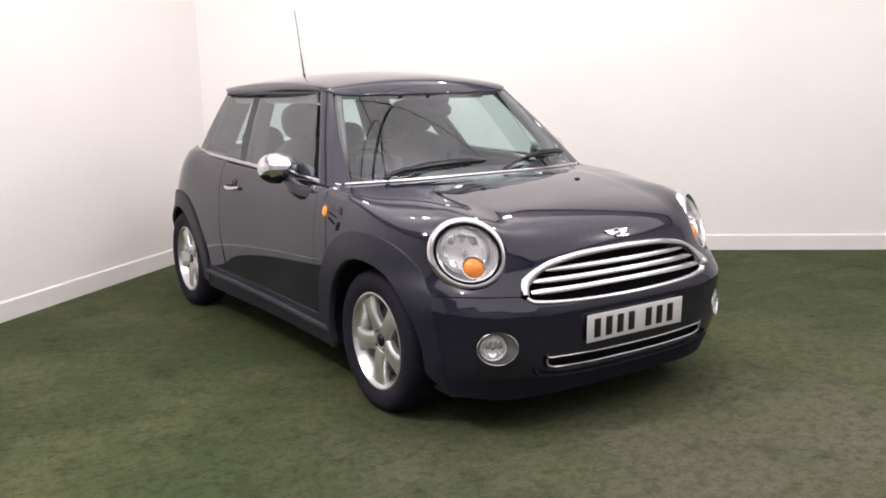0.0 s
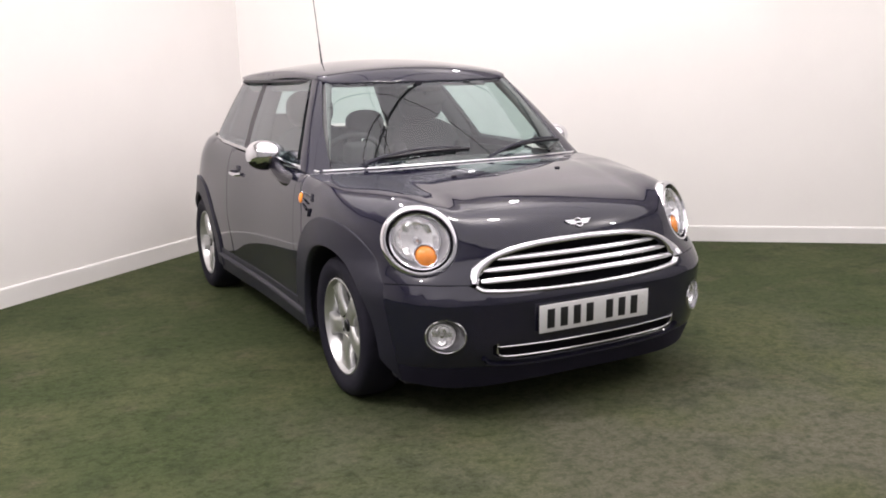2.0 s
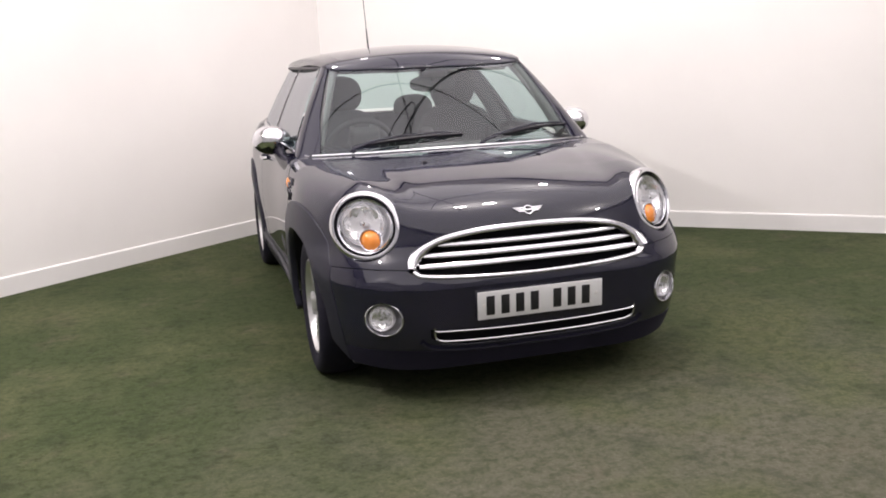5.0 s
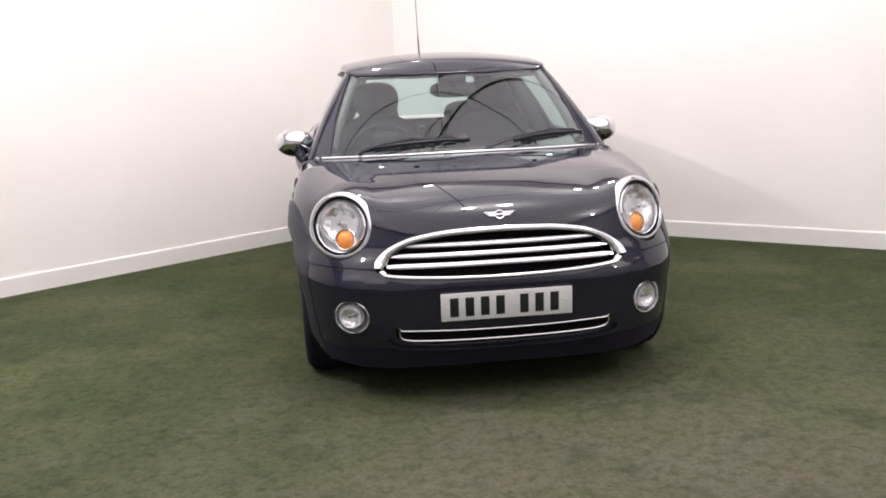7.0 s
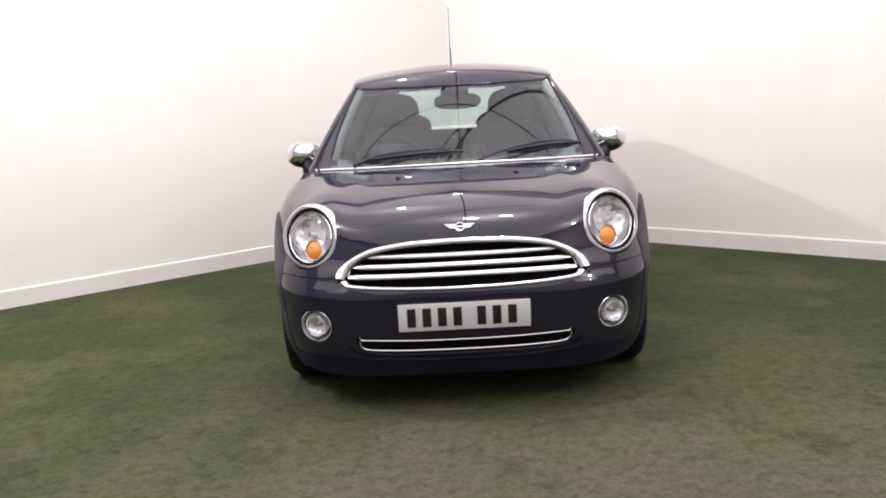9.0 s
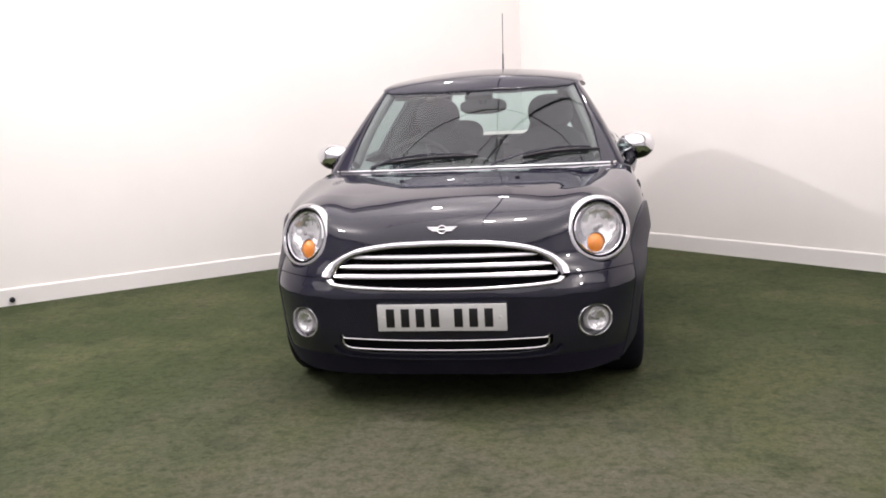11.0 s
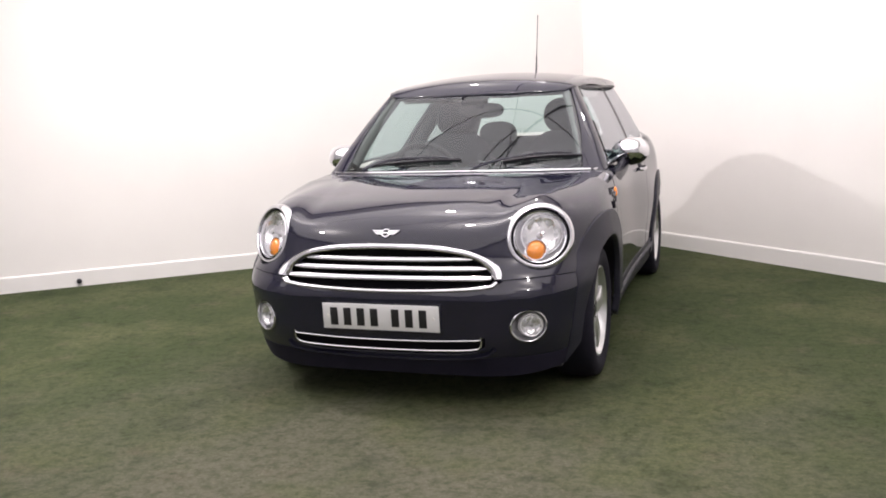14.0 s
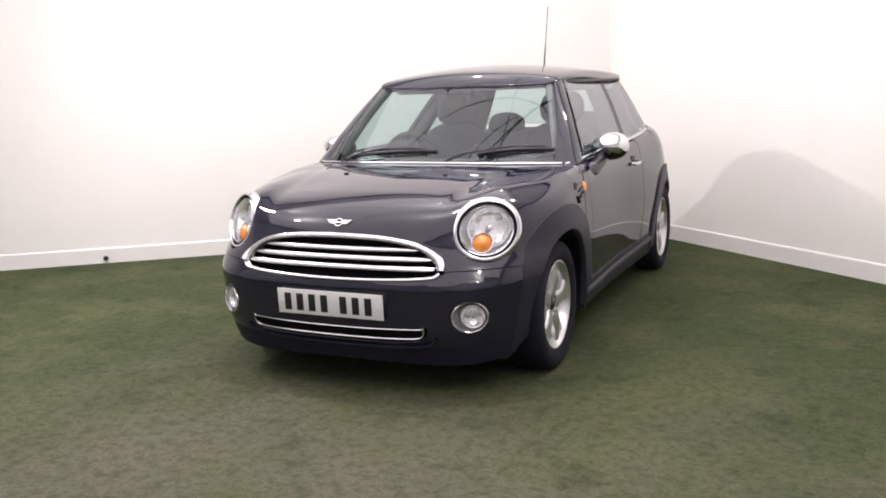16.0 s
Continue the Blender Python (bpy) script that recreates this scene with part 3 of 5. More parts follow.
def arc(cy, cz, r, a0, a1, n=24, x=0.83, ry=None, e=2.0):
    """An arc in the car's side view; angles from the rear (0) over the top (90) to the front (180)."""
    ry = ry or r
    out = []
    for i in range(n + 1):
        c, s = math.cos(radians(a0 + (a1 - a0) * i / n)), math.sin(radians(a0 + (a1 - a0) * i / n))
        out.append((x, cy + ry * math.copysign(abs(c) ** (2 / e), c), cz + r * math.copysign(abs(s) ** (2 / e), s)))
    return out


car = tagged(new("car"), "black three-door hatchback with chrome trim parked on artificial grass", "car")
HUB = 0.298
WB = 2.467


def both(name, F, view, loops, mat, label="", **kw):
    """The same sheet on both flanks."""
    for flip in (False, True):
        part(name, panel_mesh(name, F, view, loops, mat, flip=flip, **kw), car, label)


# headlight: its place, its facing and its opening
LAMP_C = np.array((0.622, -0.441, 0.709))
LAMP_N = np.array((0.50, -0.80, 0.34))
LAMP_N = LAMP_N / np.linalg.norm(LAMP_N)
LAMP_U = np.cross((0, 0, 1.0), LAMP_N)
LAMP_U /= np.linalg.norm(LAMP_U)
LAMP_V = np.cross(LAMP_N, LAMP_U)


def disc_loop(c, u, v, ru, rv, n=44):
    return [c + u * ru * math.cos(2 * math.pi * i / n) + v * rv * math.sin(2 * math.pi * i / n) for i in range(n)]


# the lamp's outline is an oval, its long axis rising outwards
LAMP_TILT, LAMP_LONG, LAMP_SHORT = 28, 1.09, 0.955
LONG = LAMP_U * math.cos(radians(LAMP_TILT)) + LAMP_V * math.sin(radians(LAMP_TILT))
SHORT = LAMP_V * math.cos(radians(LAMP_TILT)) - LAMP_U * math.sin(radians(LAMP_TILT))
lamp_hole = disc_loop(LAMP_C, LONG, SHORT, 0.142 * LAMP_LONG, 0.142 * LAMP_SHORT)
lamp_hole_r = [(-p[0], p[1], p[2]) for p in lamp_hole][::-1]

# bonnet: a clamshell that takes in the tops of the wings
arch_out = arc(0.0, HUB, 0.459, 42, 150, 20, 0.83, 0.437, 2.2)
hood_half = ([(0, 0.272, 0.915), (0.25, 0.282, 0.915), (0.45, 0.318, 0.912), (0.60, 0.366, 0.908), (0.695, 0.41, 0.905), (0.765, 0.385, 0.86), (0.815, 0.345, 0.75), (0.83, 0.335, 0.66)]
             + arch_out
             + [(0.762, -0.392, 0.556), (0.70, -0.455, 0.556), (0.60, -0.545, 0.555), (0.490, -0.612, 0.553),
                (0.480, -0.618, 0.575), (0.459, -0.630, 0.607), (0.412, -0.640, 0.642), (0.342, -0.645, 0.669), (0.22, -0.650, 0.688), (0.10, -0.652, 0.694), (0, -0.652, 0.696)])
hood = part("bonnet", panel_mesh("bonnet", body, GLOBE, [mirror(hood_half), lamp_hole, lamp_hole_r], PAINT, step=0.028, gap=0.001), car, "gloss black clamshell bonnet reflecting the room")

# front bumper skin
FOG_C = np.array((0.574, -0.555, 0.366))
fog_hole = disc_loop(FOG_C, np.array((0.80, 0.60, 0)), np.array((0, 0.05, 1.0)), 0.079, 0.063, 32)
fog_hole_r = [(-p[0], p[1], p[2]) for p in fog_hole][::-1]
clad_front = [(0.772, -0.385, 0.553), (0.79, -0.40, 0.48), (0.79, -0.405, 0.40), (0.775, -0.42, 0.33)]
bumper_half = ([(0, -0.665, 0.516), (0.20, -0.66, 0.519), (0.36, -0.645, 0.525), (0.45, -0.625, 0.531), (0.482, -0.61, 0.540), (0.500, -0.60, 0.551), (0.60, -0.545, 0.552), (0.70, -0.455, 0.553)]
               + clad_front + [(0.765, -0.425, 0.232), (0.62, -0.53, 0.236), (0.50, -0.60, 0.236), (0.42, -0.64, 0.230), (0.30, -0.67, 0.224), (0, -0.69, 0.220)])
intake = [(-0.425, -0.64, 0.325), (-0.35, -0.66, 0.313), (0, -0.70, 0.308), (0.35, -0.66, 0.313), (0.425, -0.64, 0.325), (0.425, -0.64, 0.285), (0.39, -0.65, 0.258), (0.30, -0.67, 0.246), (0, -0.70, 0.240), (-0.30, -0.67, 0.246), (-0.39, -0.65, 0.258), (-0.425, -0.64, 0.285)]
bumper = part("front_bumper", panel_mesh("front_bumper", body, GLOBE, [mirror(bumper_half), fog_hole, fog_hole_r, intake[::-1]], PAINT, step=0.028), car, "gloss black front bumper")
valance_half = [(0, -0.69, 0.216), (0.30, -0.67, 0.220), (0.42, -0.64, 0.228), (0.50, -0.60, 0.232), (0.62, -0.53, 0.232), (0.762, -0.428, 0.228), (0.750, -0.425, 0.160), (0.56, -0.54, 0.143), (0.3, -0.64, 0.140), (0, -0.66, 0.139)]
part("front_valance", panel_mesh("front_valance", body, GLOBE, [mirror(valance_half)], VALANCE, step=0.035), car, "matt black lower valance")

# flanks
wing = [(0.70, 0.425, 0.905), (0.765, 0.405, 0.87), (0.815, 0.355, 0.75), (0.83, 0.345, 0.62)] + arc(0.0, HUB, 0.459, 38, 8, 8, 0.83, 0.437, 2.2) + [(0.82, 0.435, 0.325), (0.82, 0.475, 0.325), (0.83, 0.475, 0.60), (0.79, 0.475, 0.85), (0.77, 0.475, 0.93), (0.73, 0.45, 0.925)]
both("front_wing", body, SIDEVIEW, [wing], PAINT, gap=0.0003)
door = [(0.82, 0.478, 0.325), (0.82, 1.10, 0.325), (0.82, 1.72, 0.330), (0.83, 1.735, 0.60), (0.80, 1.735, 0.90), (0.76, 1.735, 0.975), (0.76, 1.33, 0.957), (0.76, 0.90, 0.943), (0.76, 0.478, 0.932), (0.83, 0.478, 0.60)]
both("door", body, SIDEVIEW, [door], PAINT, label="gloss black door")
quarter = ([(0.82, 1.74, 0.332), (0.82, 2.01, 0.332)] + arc(WB, HUB, 0.44, 172, 22, 24, 0.83) + [(0.80, 2.84, 0.45), (0.70, 2.87, 0.52), (0.70, 2.84, 0.70), (0.70, 2.76, 0.90), (0.66, 2.62, 1.0), (0.70, 2.50, 1.02), (0.75, 2.35, 1.012), (0.75, 2.10, 0.998), (0.75, 1.74, 0.978), (0.83, 1.74, 0.60)])
both("rear_quarter", body, SIDEVIEW, [quarter], PAINT)
sill = [(0.82, 0.435, 0.322), (0.82, 2.03, 0.328), (0.80, 2.09, 0.22), (0.79, 2.09, 0.185), (0.79, 0.36, 0.185), (0.80, 0.36, 0.22)]
both("sill", body, SIDEVIEW, [sill], PLASTIC, label="matt black sill moulding", lift=0.004)

# wheel arch mouldings
front_clad = (arc(0.0, HUB, 0.358, -12, 90, 16, 0.85, 0.342) + arc(0.0, HUB, 0.358, 96, 188, 16, 0.85, 0.352)
              + [(0.75, -0.415, 0.165), (0.765, -0.43, 0.29), (0.78, -0.425, 0.33), (0.79, -0.418, 0.40), (0.79, -0.412, 0.48), (0.772, -0.398, 0.553)]
              + arc(0.0, HUB, 0.464, 142, 2, 28, 0.83, 0.442, 2.2) + [(0.83, 0.438, 0.335), (0.80, 0.37, 0.30), (0.80, 0.365, 0.20)])
both("wheel_arch", body, SIDEVIEW, [front_clad], PLASTIC, label="matt black wheel arch moulding", lift=lambda p: 0.003 + np.clip((p[:, 1] + 0.40) / 0.26, 0, 1) * (0.010 + 0.016 * np.clip((0.56 - p[:, 2]) / 0.25, 0, 1)), edge=0.03, gap=0.0)
rear_clad = (arc(WB, HUB, 0.345, 192, 0, 28, 0.85) + [(0.80, WB + 0.345, 0.22), (0.78, WB + 0.40, 0.24)] + arc(WB, HUB, 0.445, 5, 178, 30, 0.83) + [(0.80, WB - 0.44, 0.22)])
both("wheel_arch", body, SIDEVIEW, [rear_clad], PLASTIC, label="matt black wheel arch moulding", lift=0.012, edge=0.02, gap=0.0)

# rear end
hatch_half = [(0, 2.9, 1.0), (0.35, 2.88, 1.0), (0.60, 2.80, 0.99), (0.64, 2.83, 0.85), (0.62, 2.88, 0.60), (0, 2.99, 0.58)]
part("tailgate", panel_mesh("tailgate", body, REARVIEW, [mirror(hatch_half)], PAINT, step=0.05), car)
rear_bumper_half = [(0, 2.99, 0.57), (0.62, 2.88, 0.59), (0.70, 2.8, 0.5), (0.76, 2.75, 0.42), (0.74, 2.8, 0.20), (0, 2.9, 0.18)]
part("rear_bumper", panel_mesh("rear_bumper", body, REARVIEW, [mirror(rear_bumper_half)], PAINT, step=0.05), car)

# greenhouse
ws_half = [(0, 0.30, 0.918), (0.30, 0.31, 0.918), (0.52, 0.36, 0.916), (0.655, 0.41, 0.915), (0.60, 0.62, 1.10), (0.505, 0.87, 1.350), (0.30, 0.82, 1.358), (0, 0.79, 1.36)]
part("windscreen", panel_mesh("windscreen", cabin, FRONTVIEW, [mirror(ws_half)], GLASS, step=0.05, edge=0.004), car, "green tinted laminated windscreen").visible_shadow = False
GREEN = Globe((0, 1.0, 0.9), (0.75, -0.6, 0.25))
pillar = [(0.655, 0.41, 0.908), (0.60, 0.62, 1.10), (0.512, 0.855, 1.332), (0.536, 0.935, 1.332), (0.60, 0.80, 1.20), (0.665, 0.68, 1.07), (0.72, 0.585, 0.95), (0.735, 0.55, 0.925), (0.70, 0.43, 0.900)]
both("a_pillar", cabin, GREEN, [pillar], PAINT, edge=0.02, gap=0.0)
side_glass = [(0.74, 0.60, 0.935), (0.75, 1.0, 0.945), (0.75, 1.49, 0.962), (0.64, 1.60, 1.15), (0.55, 1.715, 1.350), (0.55, 1.2, 1.350), (0.55, 0.97, 1.347), (0.61, 0.82, 1.20), (0.67, 0.70, 1.07)]
both("door_glass", cabin, SIDEVIEW, [side_glass], DOOR_GLASS, step=0.05, edge=0.004)
b_pillar = [(0.75, 1.49, 0.962), (0.75, 1.58, 0.966), (0.64, 1.69, 1.15), (0.55, 1.80, 1.350), (0.55, 1.715, 1.350), (0.64, 1.60, 1.15)]
both("b_pillar", cabin, SIDEVIEW, [b_pillar], TRIM, edge=0.02, gap=0.0)
quarter_glass = [(0.75, 1.58, 0.966), (0.75, 2.0, 0.985), (0.72, 2.275, 1.003), (0.66, 2.245, 1.16), (0.56, 2.205, 1.350), (0.55, 2.0, 1.350), (0.55, 1.80, 1.350), (0.64, 1.69, 1.15)]
both("quarter_glass", cabin, SIDEVIEW, [quarter_glass], DARK_GLASS, step=0.05, edge=0.004)
REAR3 = Globe((0, 1.9, 0.9), (0.55, 0.8, 0.3))
c_pillar = [(0.72, 2.277, 1.003), (0.66, 2.247, 1.16), (0.56, 2.207, 1.335), (0.47, 2.33, 1.335), (0.50, 2.40, 1.16), (0.53, 2.455, 1.02), (0.64, 2.385, 1.01)]
both("c_pillar", cabin, REAR3, [c_pillar], GLOSS, edge=0.02, gap=0.0)
rear_glass_half = [(0, 2.7, 1.03), (0.525, 2.6, 1.03), (0.495, 2.5, 1.16), (0.465, 2.45, 1.350), (0, 2.55, 1.350)]
part("rear_window", panel_mesh("rear_window", cabin, REARVIEW, [mirror(rear_glass_half)], DARK_GLASS, step=0.05, edge=0.004), car)

roof_half = [(0, 0.725, 1.34), (0.2, 0.735, 1.34), (0.4, 0.772, 1.335), (0.49, 0.80, 1.33), (0.525, 0.83, 1.33), (0.545, 0.88, 1.33), (0.561, 1.1, 1.33), (0.564, 1.3, 1.33), (0.570, 1.7, 1.34), (0.566, 2.15, 1.34), (0.550, 2.26, 1.34), (0.50, 2.345, 1.34), (0.25, 2.43, 1.34), (0, 2.455, 1.34)]
part("roof", panel_mesh("roof", roof, TOPVIEW, [mirror(roof_half)], PAINT, step=0.022, edge=0.035, gap=0.0), car, "gloss black roof panel")


# ---------------------------------------------------------------- wheels
def wheel(x, y):
    s = 1 if x > 0 else -1
    w = new("wheel")
    w.parent = car
    w.matrix_local = pose(x, y, HUB) @ pose(0, 0, 0, 0, 90 * s, 0)   # local z points outwards
    w["label"] = "silver five-spoke alloy wheel with black tyre"
    tyre = [(0.198, -0.085), (0.215, -0.090), (0.255, -0.093), (0.285, -0.085), (0.298, -0.070), (0.304, -0.045), (0.3055, -0.02), (0.3055, 0.02), (0.304, 0.052), (0.298, 0.080), (0.285, 0.096), (0.262, 0.103), (0.240, 0.101), (0.215, 0.092), (0.200, 0.080), (0.196, 0.0)]
    bm_part("tyre", lathe(tyre, 64, closed=True), RUBBER, w)
    rim = [(0.205, -0.085), (0.205, -0.078), (0.192, -0.070), (0.180, -0.04), (0.178, 0.02), (0.186, 0.050), (0.193, 0.064), (0.204, 0.078), (0.209, 0.085), (0.208, 0.089), (0.202, 0.090), (0.197, 0.084), (0.192, 0.072), (0.183, 0.058), (0.172, 0.02), (0.172, -0.04), (0.184, -0.075), (0.196, -0.088)]
    bm_part("rim", lathe(rim, 64, closed=True), ALLOY, w)
    # five broad spokes, bowed outwards, flaring at the rim
    for k in range(5):
        bm = bmesh.new()
        rows = []
        for i in range(11):
            f = i / 10
            r = 0.045 + f * 0.142
            wd = 0.043 - 0.007 * math.sin(f * math.pi) + 0.014 * f ** 3
            h = 0.068 + 0.005 * math.sin(min(1, f * 1.1) * math.pi) + 0.006 * f
            dp = 0.030
            prof = [(-wd, h - dp), (-wd, h - 0.014), (-wd * 0.95, h - 0.006), (-wd * 0.78, h - 0.001), (-wd * 0.3, h), (wd * 0.3, h), (wd * 0.78, h - 0.001), (wd * 0.95, h - 0.006), (wd, h - 0.014), (wd, h - dp)]
            rows.append([bm.verts.new((r, a, b)) for a, b in prof])
        for a, b in zip(rows, rows[1:]):
            for j in range(len(a)):
                jj = (j + 1) % len(a)
                bm.faces.new((a[j], a[jj], b[jj], b[j]))
        bm.faces.new(rows[0])
        bm.faces.new(rows[-1])
        bm.transform(pose(0, 0, 0, 0, 0, 28 + 72 * k))
        bm_part("spoke", bm, ALLOY, w, sharp=50)
    bm_part("hub", lathe([(0.0, 0.061), (0.030, 0.061), (0.036, 0.064), (0.058, 0.060), (0.064, 0.040), (0.064, 0.0), (0, 0)], 40), ALLOY, w)
    cap = bm_part("centre_cap", lathe([(0.0, 0.070), (0.020, 0.069), (0.027, 0.066), (0.029, 0.060), (0.029, 0.052), (0, 0.052)], 32), GLOSS, w, "black centre cap")
    for k in range(4):
        bm_part("wheel_bolt", lathe([(0, 0.067), (0.007, 0.067), (0.008, 0.065), (0.008, 0.045), (0, 0.045)], 8, pose(0.046 * math.cos(k * math.pi / 2 + 0.6), 0.046 * math.sin(k * math.pi / 2 + 0.6), 0)), TRIM, w)
    bm_part("brake_disc", lathe([(0.05, 0.0), (0.135, 0.0), (0.137, -0.002), (0.137, -0.020), (0.05, -0.022)], 48, closed=True), DISC, w)
    # added dark plate that stands in for shade in the spoke gaps
    bm_part("gap_shade", lathe([(0, -0.006), (0.170, -0.006), (0.172, -0.010), (0.172, -0.016), (0, -0.016)], 32), TRIM, w)


for wx, wy in ((0.707, 0), (-0.707, 0), (0.719, WB), (-0.719, WB)):
    wheel(wx, wy)

# wheel wells and underside
for wy in (0, WB):
    for s in (1, -1):
        bm = bmesh.new()
        rows = []
        ring = np.array([(0.8, wy + 0.360 * math.cos(radians(a)), HUB + 0.368 * math.sin(radians(a))) for a in range(-14, 195, 8)])
        outer = on(body, SIDEVIEW, ring)[:, 0] - 0.012
        for xx in (outer, np.full(len(ring), 0.45)):
            rows.append([bm.verts.new((s * x, p[1], p[2])) for x, p in zip(xx, ring)])
        for i in range(len(rows[0]) - 1):
            bm.faces.new((rows[0][i], rows[0][i + 1], rows[1][i + 1], rows[1][i]))
        bm.faces.new(rows[1])
        bm_part("wheel_well", bm, TRIM, car)
bm_part("underbody", box(1.14, 3.05, 0.07, 0.02, pose(0, 1.15, 0.178)), TRIM, car)
# unseen sheet under the nose, added to block light leaking past the wheels
bm = bmesh.new()
tray = [(0.70, -0.30), (0.70, -0.425), (0.52, -0.545), (0.25, -0.625), (-0.25, -0.625), (-0.52, -0.545), (-0.70, -0.425), (-0.70, -0.30)]
under, over = [[bm.verts.new((x, y, z)) for x, y in tray] for z in (0.152, 0.166)]
bm.faces.new(under[::-1])
bm.faces.new(over)
for i in range(len(tray)):
    j = (i + 1) % len(tray)
    bm.faces.new((under[i], under[j], over[j], over[i]))
bm_part("light_block", bm, TRIM, car, smooth=False)
bm_part("bulkhead", box(1.36, 0.04, 0.62, 0.01, pose(0, 0.42, 0.53)), TRIM, car)


# ---------------------------------------------------------------- front: lamps, grille, plate, badge
def frame_of(c, u, v, n):
    return Matrix(((u[0], v[0], n[0], c[0]), (u[1], v[1], n[1], c[1]), (u[2], v[2], n[2], c[2]), (0, 0, 0, 1)))


def flank(m, s):
    """The mirror image of a pose for the other flank (still a proper turn)."""
    if s > 0:
        return m
    f = Matrix.Diagonal((-1, 1, 1, 1))
    return f @ m @ Matrix.Diagonal((-1, 1, 1, 1))


def headlight(s):
    h = new("headlight")
    h.parent = car
    h.matrix_local = flank(frame_of(LAMP_C, LAMP_U, LAMP_V, LAMP_N), s)
    oval_shape = pose(0, 0, 0, 0, 0, s * LAMP_TILT) @ Matrix.Diagonal((LAMP_LONG, LAMP_SHORT, 1, 1)) @ pose(0, 0, 0, 0, 0, -s * LAMP_TILT)

    def lamp_part(name, bm, mat, parent, label="", sharp=40):
        bm.transform(oval_shape)
        return bm_part(name, bm, mat, parent, label, sharp=sharp)
    h["label"] = "round chrome-ringed headlight with amber indicator"
    lamp_part("chrome_ring", lathe([(0.1195, -0.004), (0.1205, 0.009), (0.123, 0.0145), (0.128, 0.0155), (0.136, 0.012), (0.143, 0.005), (0.1465, -0.004), (0.147, -0.022), (0.1195, -0.020)], 72, closed=True), CHROME, h, "wide chrome ring")
    lamp_part("seal", lathe([(0.110, -0.012), (0.111, 0.000), (0.119, 0.000), (0.120, -0.012)], 64, closed=True), SHADE, h)
    lamp_part("inner_ring", lathe([(0.102, -0.010), (0.103, 0.007), (0.1065, 0.010), (0.111, 0.006), (0.111, -0.010)], 64, closed=True), CHROME, h)
    lamp_part("bowl", lathe([(0.107, 0.002), (0.102, -0.012), (0.094, -0.026), (0.080, -0.036), (0.0, -0.040)], 64), HOUSING, h, "grey lamp housing")
    # main reflector, set up and out, stepped like a cut bowl
    up = pose(s * 0.013, 0.011, 0) @ Matrix.Diagonal((1.17, 1.17, 1, 1))
    lamp_part("reflector_rim", lathe([(0.070, -0.014), (0.072, -0.006), (0.076, -0.006), (0.078, -0.034), (0.070, -0.034)], 56, up, closed=True), CHROME, h)
    bm = lathe([(0.071, -0.010), (0.068, -0.018), (0.064, -0.025), (0.058, -0.030), (0.052, -0.034), (0.046, -0.037), (0.039, -0.040), (0.032, -0.043), (0.024, -0.0455), (0.016, -0.047), (0.008, -0.0478), (0.0, -0.048)], 72, up)
    for v in bm.verts:   # upright flutes and cross steps pressed into the bowl
        px, py = v.co.x - s * 0.013, v.co.y - 0.011
        far = min(1.0, math.hypot(px, py) / 0.02) * min(1.0, max(0.0, 0.083 - math.hypot(px, py)) / 0.01)
        v.co.z += far * (0.0034 * math.cos(px * 2 * math.pi / 0.036) + 0.0012 * math.cos(py * 2 * math.pi / 0.045))
    lamp_part("reflector", bm, REFLECTOR, h, "faceted silver reflector", sharp=60)
    lamp_part("bulb", lathe([(0.0, 0.004), (0.006, 0.002), (0.009, -0.004), (0.009, -0.030), (0.013, -0.036), (0.013, -0.048), (0, -0.048)], 20, up), HOUSING, h)
    lamp_part("bulb_shield", lathe([(0.0, 0.004), (0.006, 0.003), (0.009, -0.002), (0.0085, -0.008), (0, -0.006)], 20, up), SATIN, h)
    low = pose(s * -0.018, -0.053, 0) @ Matrix.Diagonal((1.08, 1.10, 1, 1))
    lamp_part("indicator_ring", lathe([(0.036, -0.030), (0.037, -0.004), (0.040, -0.003), (0.042, -0.008), (0.043, -0.030)], 40, low, closed=True), CHROME, h)
    lamp_part("indicator", lathe([(0.0, 0.008), (0.013, 0.007), (0.024, 0.002), (0.033, -0.006), (0.037, -0.014), (0.037, -0.028), (0, -0.028)], 40, low), ORANGE, h, "amber indicator lens")
    lamp_part("lens", lathe([(0.111, 0.004), (0.102, 0.011), (0.085, 0.018), (0.060, 0.024), (0.030, 0.0275), (0.0, 0.0285)], 56), LENS, h, "clear domed lens").visible_shadow = False


